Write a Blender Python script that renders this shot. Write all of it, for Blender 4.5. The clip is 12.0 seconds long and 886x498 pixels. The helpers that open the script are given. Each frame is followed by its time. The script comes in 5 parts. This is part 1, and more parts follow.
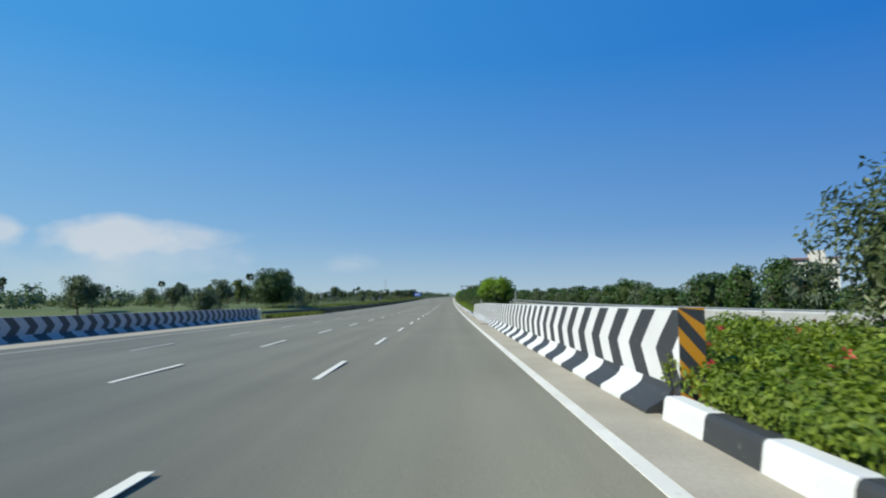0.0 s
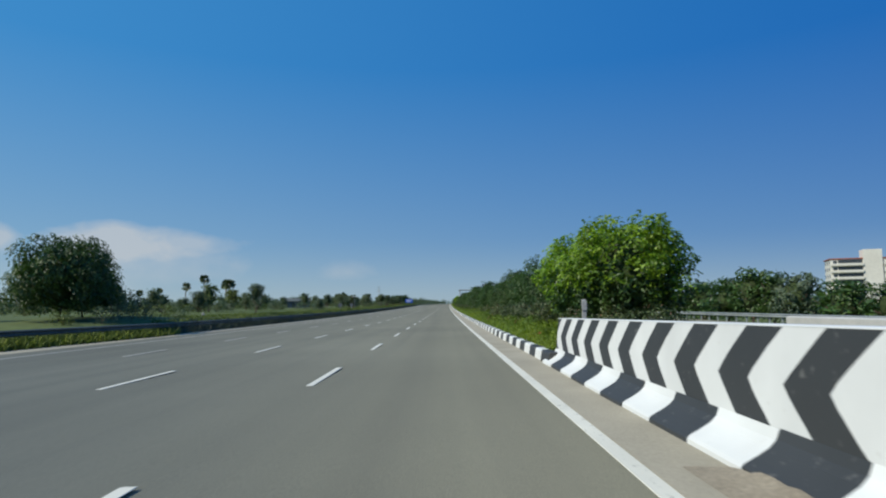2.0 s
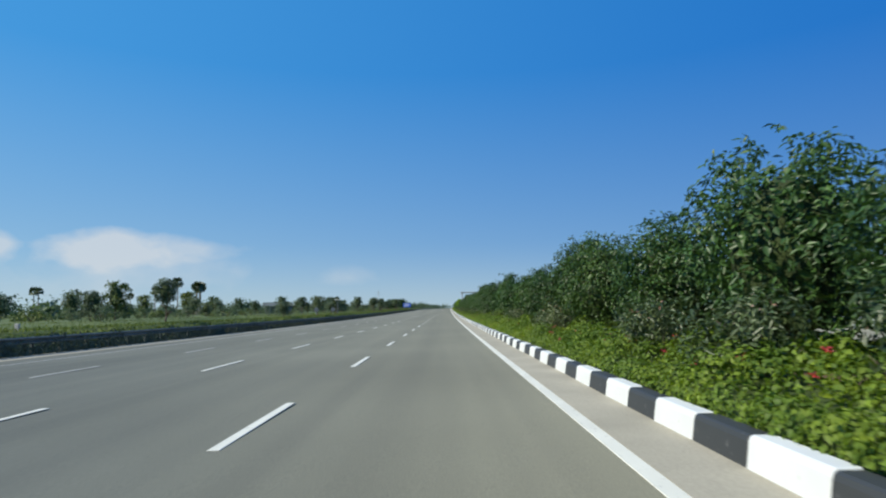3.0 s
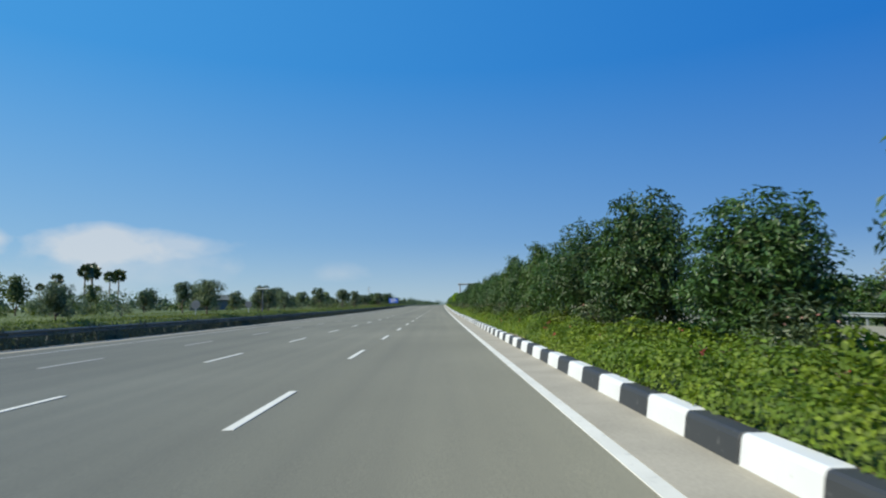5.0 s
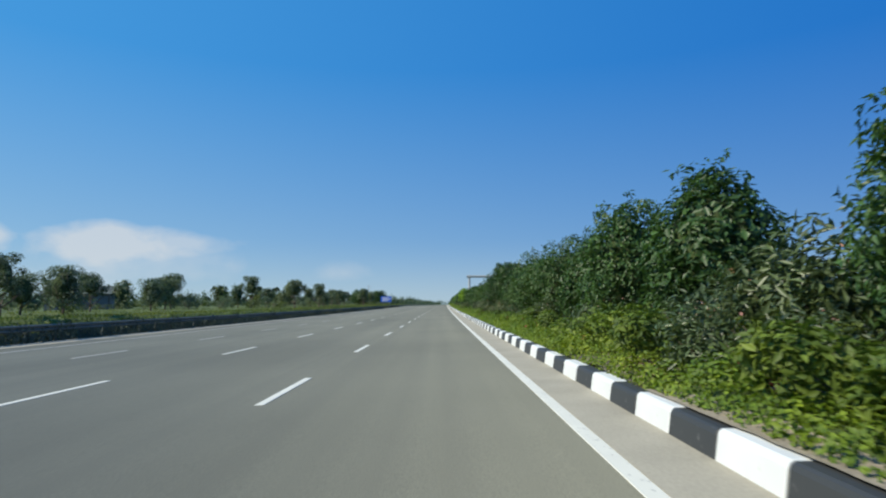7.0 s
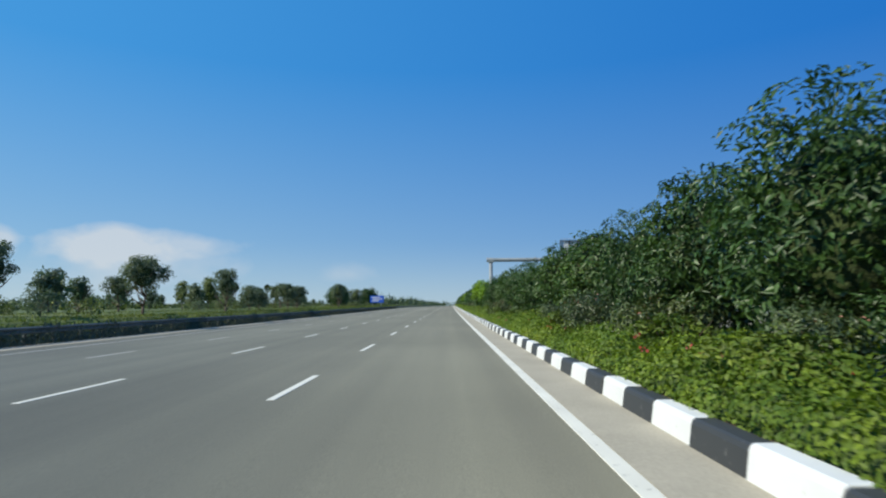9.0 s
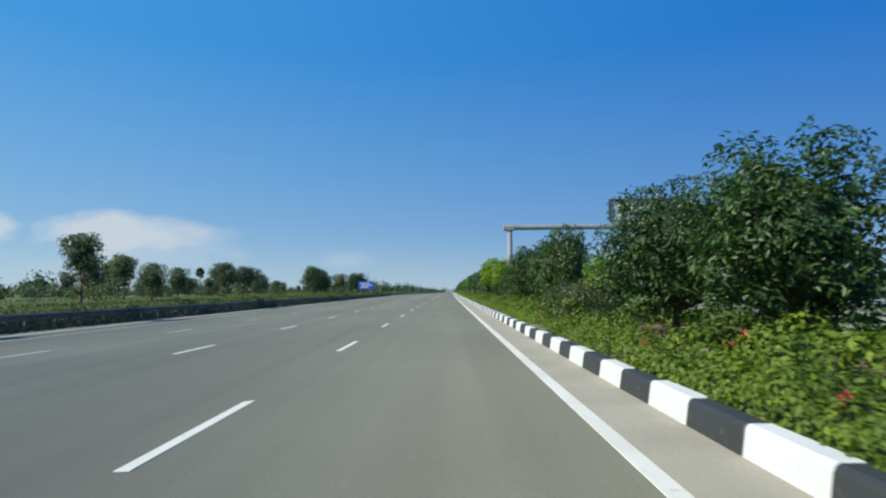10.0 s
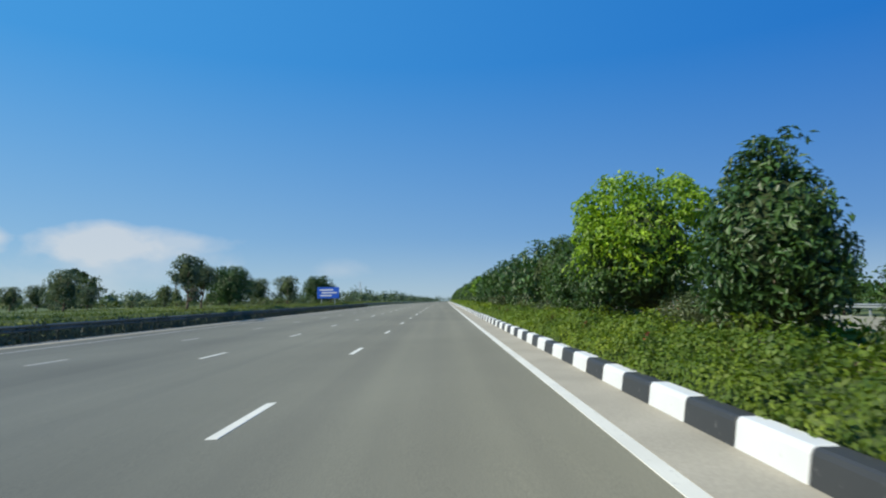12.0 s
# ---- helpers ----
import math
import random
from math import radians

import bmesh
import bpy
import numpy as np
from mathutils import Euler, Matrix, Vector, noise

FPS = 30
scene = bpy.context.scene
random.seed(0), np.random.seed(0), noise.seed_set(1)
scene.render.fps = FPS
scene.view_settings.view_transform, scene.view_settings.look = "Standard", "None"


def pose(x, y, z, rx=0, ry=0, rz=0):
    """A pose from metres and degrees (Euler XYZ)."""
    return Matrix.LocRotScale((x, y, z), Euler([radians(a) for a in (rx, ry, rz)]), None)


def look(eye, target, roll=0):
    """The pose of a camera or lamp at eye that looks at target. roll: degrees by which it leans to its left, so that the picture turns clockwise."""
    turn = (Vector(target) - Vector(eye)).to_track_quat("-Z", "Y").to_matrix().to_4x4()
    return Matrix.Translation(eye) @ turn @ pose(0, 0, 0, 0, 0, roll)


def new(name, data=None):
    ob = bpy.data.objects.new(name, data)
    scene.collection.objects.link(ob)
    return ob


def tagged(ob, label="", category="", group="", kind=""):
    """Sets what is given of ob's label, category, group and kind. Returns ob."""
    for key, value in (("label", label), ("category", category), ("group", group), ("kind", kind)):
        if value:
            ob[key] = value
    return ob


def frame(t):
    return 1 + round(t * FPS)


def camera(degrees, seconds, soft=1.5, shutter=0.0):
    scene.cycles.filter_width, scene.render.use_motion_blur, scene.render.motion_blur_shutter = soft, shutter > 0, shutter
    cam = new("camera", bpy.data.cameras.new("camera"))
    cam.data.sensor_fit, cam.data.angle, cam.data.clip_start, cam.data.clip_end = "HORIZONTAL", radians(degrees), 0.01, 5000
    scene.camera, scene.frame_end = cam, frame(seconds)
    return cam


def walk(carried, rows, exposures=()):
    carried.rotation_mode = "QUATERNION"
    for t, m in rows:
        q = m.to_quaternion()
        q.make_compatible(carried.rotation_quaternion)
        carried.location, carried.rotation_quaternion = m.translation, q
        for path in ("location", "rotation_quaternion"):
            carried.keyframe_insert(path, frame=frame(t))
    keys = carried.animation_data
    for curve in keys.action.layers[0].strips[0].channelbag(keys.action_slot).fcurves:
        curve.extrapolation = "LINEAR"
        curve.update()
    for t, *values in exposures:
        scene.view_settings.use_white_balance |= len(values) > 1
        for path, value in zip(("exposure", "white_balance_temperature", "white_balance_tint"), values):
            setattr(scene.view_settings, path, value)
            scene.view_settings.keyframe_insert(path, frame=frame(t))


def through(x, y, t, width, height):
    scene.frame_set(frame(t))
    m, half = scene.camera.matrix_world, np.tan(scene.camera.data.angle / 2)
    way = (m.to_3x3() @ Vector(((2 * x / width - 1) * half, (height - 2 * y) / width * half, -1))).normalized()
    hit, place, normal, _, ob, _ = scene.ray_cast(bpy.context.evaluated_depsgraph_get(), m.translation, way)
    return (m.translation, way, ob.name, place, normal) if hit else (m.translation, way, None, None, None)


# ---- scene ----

# The road runs along s (metres ahead), d is metres to the right of the driving line, z metres above the road there.
BEND = 2.95e-5      # gentle right-hand bend
EYE = 1.276         # height of the camera over the road
FALL = 0.019        # cross-fall towards the outer edge


def rise(s):
    """Height of the road: a shallow dip that levels out far ahead."""
    u = min(max(s - 150, -260), 335)
    return 2.58e-5 * u * u - 4.89e-8 * u ** 3


def grade(s):
    u = s - 150
    return 5.17e-5 * u - 1.467e-7 * u * u if -260 < u < 335 else 0.0


def place(s, d, z=0.0):
    a = BEND * s
    return Vector((BEND * s * s / 2 + d * math.cos(a), s - d * math.sin(a), rise(s) + z))


def stand(s, d, z=0.0, turn=0.0):
    """Pose of a thing that stands at s, d with its y axis along the road."""
    p = place(s, d, z)
    return pose(p.x, p.y, p.z, 0, 0, turn - math.degrees(BEND * s))


# ---- camera and its way ----
cam = camera(72.6, 12.0, soft=2.1, shutter=0.06)
# seconds, s, d, yaw, pitch, roll
PATH = [
    (0.0, -10.79, -0.031, 0.41, 5.18, 0.48),
    (0.5, 0.59, -0.050, 0.31, 5.04, 0.34),
    (1.0, 11.91, -0.049, 0.05, 5.69, 0.94),
    (1.5, 23.07, -0.047, 0.22, 5.64, 0.59),
    (2.0, 34.40, -0.028, 0.09, 5.63, 0.53),
    (2.5, 45.69, 0.004, 0.57, 5.51, 0.75),
    (3.0, 56.94, -0.078, 0.17, 5.95, 0.92),
    (5.0, 101.25, -0.050, -0.41, 5.44, 0.73),
    (5.5, 112.24, -0.026, -0.07, 5.28, 0.67),
    (6.0, 123.26, 0.029, -0.06, 6.37, 0.39),
    (6.5, 134.22, 0.067, 0.10, 6.03, 1.04),
    (7.0, 144.83, 0.058, -0.15, 5.30, 0.25),
    (9.0, 189.39, 0.139, 0.44, 5.27, 0.49),
    (9.5, 200.34, 0.074, -0.08, 4.92, 0.40),
    (10.0, 211.43, 0.061, 0.37, 3.99, 0.49),
    (10.5, 222.66, 0.002, 0.04, 5.05, 0.54),
    (11.0, 233.74, 0.070, 0.57, 4.69, 0.68),
    (11.5, 244.24, -0.005, 0.17, 4.85, 0.64),
    (12.0, 255.03, -0.111, -0.09, 4.73, 1.00),
]
rows = []
for t, s, d, yaw, pitch, roll in PATH:
    p = place(s, d, EYE)
    rows.append((t, pose(p.x, p.y, p.z, 90 + pitch + math.degrees(grade(s)), roll, yaw - math.degrees(BEND * s))))
# the picture is a little darker while the white barrier is near
walk(cam, rows, ((0.0, 0.0), (0.4, -0.31), (2.3, -0.31), (3.0, 0.0), (12.0, 0.0)))

# ---- sky, sun, exposure ----
SUN = Vector((-0.74, -0.33, 0.72)).normalized()
world = bpy.data.worlds.new("sky")
scene.world = world
world.use_nodes = True
wn, wl = world.node_tree.nodes, world.node_tree.links
wn.clear()
w_out = wn.new("ShaderNodeOutputWorld")
w_bg = wn.new("ShaderNodeBackground")
sky = wn.new("ShaderNodeTexSky")
sky.sky_type = "NISHITA"
sky.sun_disc = False
sky.sun_elevation = math.asin(SUN.z)
sky.sun_rotation = math.atan2(SUN.x, SUN.y)
sky.altitude = 500
sky.air_density, sky.dust_density, sky.ozone_density = 1.0, 0.5, 1.5
w_bg.inputs["Strength"].default_value = 0.125
# low clouds: soft streaks that lie over the horizon ahead
w_co = wn.new("ShaderNodeTexCoord")
w_no = wn.new("ShaderNodeTexNoise")
w_no.inputs["Scale"].default_value = 11
w_no.inputs["Detail"].default_value = 5
w_map = wn.new("ShaderNodeMapping")
w_map.inputs["Scale"].default_value = (1, 1, 1.7)
wl.new(w_co.outputs["Generated"], w_map.inputs["Vector"])
wl.new(w_map.outputs["Vector"], w_no.inputs["Vector"])


def w_math(op, a, b=None, clamp=False):
    n = wn.new("ShaderNodeMath")
    n.operation, n.use_clamp = op, clamp
    for i, v in enumerate((a, b)):
        if v is None:
            continue
        if isinstance(v, (int, float)):
            n.inputs[i].default_value = v
        else:
            wl.new(v, n.inputs[i])
    return n.outputs[0]


def cloud(direction, wide, high, soft, amount):
    """Mask of one cloud round a direction of the sky; wide and high are its half sizes in radians."""
    c = Vector(direction).normalized()
    side = c.cross(Vector((0, 0, 1))).normalized()
    up = side.cross(c)
    sep = []
    for axis in (side, up, c):
        n = wn.new("ShaderNodeVectorMath")
        n.operation = "DOT_PRODUCT"
        n.inputs[1].default_value = axis
        wl.new(w_co.outputs["Generated"], n.inputs[0])
        sep.append(n.outputs["Value"])
    x = w_math("DIVIDE", sep[0], wide)
    y = w_math("DIVIDE", sep[1], high)
    r = w_math("SQRT", w_math("ADD", w_math("MULTIPLY", x, x), w_math("MULTIPLY", y, y)))
    wob = w_math("MULTIPLY", w_math("SUBTRACT", w_no.outputs["Fac"], 0.5), 2.1)
    m = w_math("MULTIPLY", w_math("SUBTRACT", w_math("ADD", 1.0, wob), r), 1 / soft, True)
    m = w_math("MULTIPLY", m, w_math("GREATER_THAN", sep[2], 0.2))
    return w_math("MULTIPLY", m, amount)


masks = [cloud((-0.545, 1, 0.096), 0.125, 0.036, 0.55, 0.76), cloud((-0.43, 1, 0.105), 0.09, 0.022, 0.8, 0.55), cloud((-0.52, 1, 0.07), 0.16, 0.055, 1.0, 0.5),
         cloud((-0.155, 1, 0.052), 0.05, 0.022, 1.0, 0.38), cloud((-0.745, 1, 0.112), 0.035, 0.026, 0.6, 0.65)]
total = masks[0]
for m in masks[1:]:
    total = w_math("MAXIMUM", total, m)


def w_blend(fac, a, b):
    n = wn.new("ShaderNodeMix")
    n.data_type = "RGBA"
    for key, v in (("Factor", fac), ("A", a), ("B", b)):
        if isinstance(v, (int, float)):
            n.inputs[key].default_value = v
        elif isinstance(v, tuple):
            n.inputs[key].default_value = (*v, 1)
        else:
            wl.new(v, n.inputs[key])
    return n.outputs["Result"]


# dry clear air: deep blue overhead, paler haze low down and towards the sun
w_up = wn.new("ShaderNodeSeparateXYZ")
wl.new(w_co.outputs["Generated"], w_up.inputs[0])
away = w_math("ADD", 0.5, w_math("MULTIPLY", w_up.outputs["X"], 0.85), True)
high = w_math("POWER", w_math("MULTIPLY", w_up.outputs["Z"], 2.7, True), 0.5)
haze = w_blend(away, (3.4, 4.85, 5.45), (1.7, 3.2, 4.85))
deep = w_blend(away, (0.40, 2.55, 5.9), (0.04, 1.32, 4.6))
low = w_math("MULTIPLY", w_math("POWER", w_math("SUBTRACT", 1.0, w_math("MULTIPLY", w_up.outputs["Z"], 9.0, True), True), 1.6), 0.55)
air = w_blend(0.92, sky.outputs["Color"], w_blend(low, w_blend(high, haze, deep), (3.7, 4.75, 5.35)))
wl.new(w_blend(total, air, (5.2, 5.55, 5.85)), w_bg.inputs["Color"])
wl.new(w_bg.outputs["Background"], w_out.inputs["Surface"])

sun_data = bpy.data.lights.new("sun", "SUN")
sun_data.energy, sun_data.angle, sun_data.color = 5.0, radians(0.53), (1.0, 0.94, 0.76)
sun = new("sun", sun_data)
sun.matrix_world = look(SUN * 100, (0, 0, 0))


# ---- materials ----
def shader(name, rough=0.8, metal=0.0):
    m = bpy.data.materials.new(name)
    m.use_nodes = True
    b = m.node_tree.nodes["Principled BSDF"]
    b.inputs["Roughness"].default_value = rough
    b.inputs["Metallic"].default_value = metal
    return m, m.node_tree.nodes, m.node_tree.links, b


def ramp(nodes, stops):
    r = nodes.new("ShaderNodeValToRGB")
    e = r.color_ramp.elements
    while len(e) < len(stops):
        e.new(0.5)
    for el, (pos, col) in zip(e, stops):
        el.position, el.color = pos, (*col, 1)
    return r


def noise_tex(nodes, links, scale, detail=4, stretch=None, source="Object"):
    co = nodes.new("ShaderNodeTexCoord")
    n = nodes.new("ShaderNodeTexNoise")
    n.inputs["Scale"].default_value, n.inputs["Detail"].default_value = scale, detail
    if stretch:
        mp = nodes.new("ShaderNodeMapping")
        mp.inputs["Scale"].default_value = stretch
        links.new(co.outputs[source], mp.inputs["Vector"])
        links.new(mp.outputs["Vector"], n.inputs["Vector"])
    else:
        links.new(co.outputs[source], n.inputs["Vector"])
    return n.outputs["Fac"]


def bump(nodes, links, b, height, strength, distance):
    n = nodes.new("ShaderNodeBump")
    n.inputs["Strength"].default_value, n.inputs["Distance"].default_value = strength, distance
    links.new(height, n.inputs["Height"])
    links.new(n.outputs["Normal"], b.inputs["Normal"])


def blend(nodes, links, fac, a, b, how="MIX"):
    n = nodes.new("ShaderNodeMix")
    n.data_type, n.blend_type = "RGBA", how
    for key, v in (("Factor", fac), ("A", a), ("B", b)):
        if isinstance(v, (int, float)):
            n.inputs[key].default_value = v
        elif isinstance(v, tuple):
            n.inputs[key].default_value = (*v, 1)
        else:
            links.new(v, n.inputs[key])
    return n.outputs["Result"]


def two_scale(name, dark, light, big, small, rough, relief=0.3, depth=0.004, metal=0.0, stretch=None, stain=0.35):
    """A surface with large stains and fine grain between two colours."""
    m, n, l, b = shader(name, rough, metal)
    f1 = noise_tex(n, l, big, 5, stretch)
    f2 = noise_tex(n, l, small, 3)
    r1 = ramp(n, [(0.3, dark), (0.7, light)])
    l.new(f1, r1.inputs["Fac"])
    r2 = ramp(n, [(0.25, (1 - stain,) * 3), (0.75, (1 + stain * 0.4,) * 3)])
    l.new(f2, r2.inputs["Fac"])
    l.new(blend(n, l, 1.0, r1.outputs["Color"], r2.outputs["Color"], "MULTIPLY"), b.inputs["Base Color"])
    bump(n, l, b, f2, relief, depth)
    return m


def leaf_material(name, dark, light, through, rough=0.38, patch=0.9, low=(0.7, 0.75, 0.7), high=(1.2, 1.15, 1.0)):
    m, n, l, b = shader(name, rough)
    geo = n.new("ShaderNodeNewGeometry")
    r = ramp(n, [(0.0, dark), (0.75, light), (1.0, tuple(min(1, c * 1.35) for c in light))])
    l.new(geo.outputs["Random Per Island"], r.inputs["Fac"])
    big = noise_tex(n, l, patch, 2)
    r2 = ramp(n, [(0.3, low), (0.7, high)])
    l.new(big, r2.inputs["Fac"])
    col = blend(n, l, 1.0, r.outputs["Color"], r2.outputs["Color"], "MULTIPLY")
    info = n.new("ShaderNodeObjectInfo")
    r3 = ramp(n, [(0.0, (0.82, 0.80, 0.78)), (0.5, (1.0, 1.0, 1.0)), (1.0, (1.22, 1.08, 0.92))])
    l.new(info.outputs["Random"], r3.inputs["Fac"])
    col = blend(n, l, 1.0, col, r3.outputs["Color"], "MULTIPLY")
    l.new(col, b.inputs["Base Color"])
    b.inputs["Specular IOR Level"].default_value = 0.5
    t = n.new("ShaderNodeBsdfTranslucent")
    l.new(blend(n, l, 1.0, col, (1.25, 1.3, 0.7), "MULTIPLY"), t.inputs["Color"])
    mix = n.new("ShaderNodeMixShader")
    mix.inputs["Fac"].default_value = through
    l.new(b.outputs["BSDF"], mix.inputs[1])
    l.new(t.outputs["BSDF"], mix.inputs[2])
    l.new(mix.outputs["Shader"], n["Material Output"].inputs["Surface"])
    return m


def asphalt_material():
    m, n, l, b = shader("asphalt", 0.85)
    b.inputs["Diffuse Roughness"].default_value = 1.0
    b.inputs["Specular IOR Level"].default_value = 0.35
    track = noise_tex(n, l, 0.25, 4, (1.0, 0.03, 1.0))
    patch = noise_tex(n, l, 0.12, 4)
    grain = noise_tex(n, l, 90, 2)
    r1 = ramp(n, [(0.3, (0.180, 0.175, 0.132)), (0.7, (0.231, 0.225, 0.170))])
    l.new(track, r1.inputs["Fac"])
    fine = noise_tex(n, l, 1.5, 3, (1.0, 0.012, 1.0))
    r4 = ramp(n, [(0.3, (0.91, 0.91, 0.92)), (0.7, (1.06, 1.06, 1.05))])
    l.new(fine, r4.inputs["Fac"])
    r2 = ramp(n, [(0.3, (0.88,) * 3), (0.7, (1.08,) * 3)])
    l.new(patch, r2.inputs["Fac"])
    r3 = ramp(n, [(0.3, (0.72,) * 3), (0.75, (1.2,) * 3)])
    l.new(grain, r3.inputs["Fac"])
    c = blend(n, l, 1.0, r1.outputs["Color"], r2.outputs["Color"], "MULTIPLY")
    c = blend(n, l, 1.0, c, r4.outputs["Color"], "MULTIPLY")
    l.new(blend(n, l, 1.0, c, r3.outputs["Color"], "MULTIPLY"), b.inputs["Base Color"])
    bump(n, l, b, grain, 0.35, 0.004)
    return m


def paint_material(name, colour, worn, rough=0.6, wear=0.62):
    """Paint with scuffs that show the ground colour."""
    m, n, l, b = shader(name, rough)
    f = noise_tex(n, l, 14, 6)
    g = noise_tex(n, l, 1.1, 4)
    mask = ramp(n, [(wear, (0, 0, 0)), (wear + 0.12, (1, 1, 1))])
    l.new(f, mask.inputs["Fac"])
    r = ramp(n, [(0.3, tuple(c * 0.86 for c in colour)), (0.7, colour)])
    l.new(g, r.inputs["Fac"])
    l.new(blend(n, l, mask.outputs["Color"], r.outputs["Color"], worn), b.inputs["Base Color"])
    bump(n, l, b, f, 0.15, 0.003)
    return m


ASPHALT = asphalt_material()
# filling for tree crowns, with the shade inside put into its colour
CROWN_SHADE = two_scale("crown_shade", (0.022, 0.038, 0.010), (0.050, 0.078, 0.017), 3, 25, 0.9, 0.8, 0.03)
# hedge filling, its green darkened as the shade between the leaves
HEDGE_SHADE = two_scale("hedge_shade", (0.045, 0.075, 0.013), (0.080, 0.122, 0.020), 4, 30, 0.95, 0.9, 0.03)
CONCRETE = two_scale("concrete", (0.35, 0.315, 0.24), (0.435, 0.39, 0.30), 0.9, 30, 0.9, 0.15, 0.003, 0.0, None, 0.16)
GREY_CONCRETE = two_scale("grey_concrete", (0.38, 0.38, 0.37), (0.50, 0.50, 0.48), 0.7, 22, 0.9)
PLAIN_CONCRETE = two_scale("plain_concrete", (0.40, 0.41, 0.40), (0.50, 0.505, 0.49), 1.4, 9, 0.9, 0.08, 0.002, 0.0, (1, 1, 0.2), 0.10)
WHITE = paint_material("white_paint", (0.74, 0.755, 0.745), (0.50, 0.49, 0.46), 0.6, 0.68)
BLACK = paint_material("black_paint", (0.042, 0.045, 0.046), (0.14, 0.14, 0.135), 0.6, 0.64)
AMBER = paint_material("amber_paint", (0.62, 0.27, 0.012), (0.35, 0.2, 0.06), 0.55, 0.66)
LINE = paint_material("line_paint", (0.76, 0.74, 0.64), (0.36, 0.35, 0.30), 0.7, 0.62)
WORN_LINE = paint_material("worn_line_paint", (0.56, 0.54, 0.48), (0.28, 0.262, 0.21), 0.75, 0.54)
# the barrier white toned down, to put the outer barrier's shade into the paint
DIMMED_WHITE = paint_material("dimmed_white_paint", (0.40, 0.40, 0.40), (0.28, 0.27, 0.25), 0.75, 0.6)
SOIL = two_scale("soil", (0.11, 0.075, 0.04), (0.20, 0.13, 0.07), 1.2, 18, 0.95, 0.6, 0.02)
DRY_SOIL = two_scale("dry_soil", (0.24, 0.20, 0.145), (0.35, 0.30, 0.225), 1.5, 25, 0.95, 0.6, 0.01)
GRASS_GROUND = two_scale("grass_ground", (0.062, 0.100, 0.024), (0.135, 0.165, 0.042), 0.06, 2.5, 0.95, 0.5, 0.05)
STEEL = two_scale("galvanised_steel", (0.36, 0.39, 0.41), (0.50, 0.53, 0.54), 0.8, 12, 0.5, 0.1, 0.001, 0.3, None, 0.12)
# steel coloured dark for the shade on the outer rail's road side
RAIL_STEEL = two_scale("dimmed_rail", (0.095, 0.108, 0.1), (0.14, 0.158, 0.145), 0.8, 8, 0.75, 0.1, 0.001, 0.0, None, 0.3)
SIGN_BACK = two_scale("grey_sign_back", (0.09, 0.105, 0.125), (0.14, 0.16, 0.185), 1.5, 15, 0.6, 0.1, 0.001, 0.0, None, 0.2)
BEAM_STEEL = two_scale("darker_beam_steel", (0.27, 0.30, 0.30), (0.38, 0.41, 0.40), 0.8, 12, 0.55, 0.1, 0.001, 0.2, None, 0.15)
DARK_STEEL = two_scale("dark_frame", (0.05, 0.055, 0.06), (0.08, 0.085, 0.09), 2, 20, 0.5)
PANEL = two_scale("white_panel", (0.72, 0.73, 0.72), (0.82, 0.82, 0.80), 0.8, 6, 0.6, 0.1, 0.002, 0.0, None, 0.15)
SIGN_BLUE = two_scale("blue_sign", (0.02, 0.10, 0.52), (0.03, 0.13, 0.62), 1, 8, 0.45, 0.05, 0.001, 0.0, None, 0.1)
BARK = two_scale("bark", (0.07, 0.05, 0.035), (0.17, 0.13, 0.10), 3, 30, 0.95, 0.6, 0.01, 0.0, (1, 1, 0.25))
PALE_BARK = two_scale("pale_bark", (0.20, 0.18, 0.15), (0.34, 0.31, 0.27), 2, 20, 0.9, 0.5, 0.01, 0.0, (1, 1, 3))
WALL_WHITE = two_scale("white_wall", (0.66, 0.63, 0.57), (0.78, 0.76, 0.70), 0.1, 2, 0.85, 0.1, 0.01, 0.0, None, 0.12)
ROOF_RED = two_scale("red_roof", (0.30, 0.08, 0.05), (0.40, 0.13, 0.08), 0.3, 3, 0.8)
GLASS_DARK = two_scale("dark_window", (0.03, 0.04, 0.05), (0.07, 0.08, 0.09), 0.3, 3, 0.2)
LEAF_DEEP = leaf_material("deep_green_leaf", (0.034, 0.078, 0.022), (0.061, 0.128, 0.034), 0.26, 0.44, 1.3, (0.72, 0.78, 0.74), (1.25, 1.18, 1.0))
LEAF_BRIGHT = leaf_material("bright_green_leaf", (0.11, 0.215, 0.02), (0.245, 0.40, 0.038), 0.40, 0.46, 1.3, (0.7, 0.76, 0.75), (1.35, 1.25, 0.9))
LEAF_OLIVE = leaf_material("olive_leaf", (0.050, 0.080, 0.036), (0.105, 0.148, 0.066), 0.22)
LEAF_HEDGE = leaf_material("hedge_leaf", (0.080, 0.143, 0.014), (0.144, 0.218, 0.021), 0.34, 0.6, 1.7, (0.68, 0.80, 0.78), (1.32, 1.2, 0.9))
LEAF_GROWN = leaf_material("overgrown_leaf", (0.06, 0.105, 0.018), (0.12, 0.18, 0.028), 0.3, 0.6, 1.7, (0.68, 0.80, 0.78), (1.32, 1.2, 0.9))
# field leaves paled and blued, so that their colour stands in for haze
LEAF_FIELD = leaf_material("hazy_field_leaf", (0.078, 0.122, 0.088), (0.118, 0.168, 0.118), 0.3, 0.6)
# bank weeds: dark bluish green carries the shade of the slope
LEAF_WEED = leaf_material("shaded_weed_leaf", (0.055, 0.076, 0.056), (0.088, 0.115, 0.078), 0.0, 0.7)
LEAF_SHRUB = leaf_material("shrub_leaf", (0.085, 0.13, 0.04), (0.135, 0.18, 0.052), 0.2, 0.6)
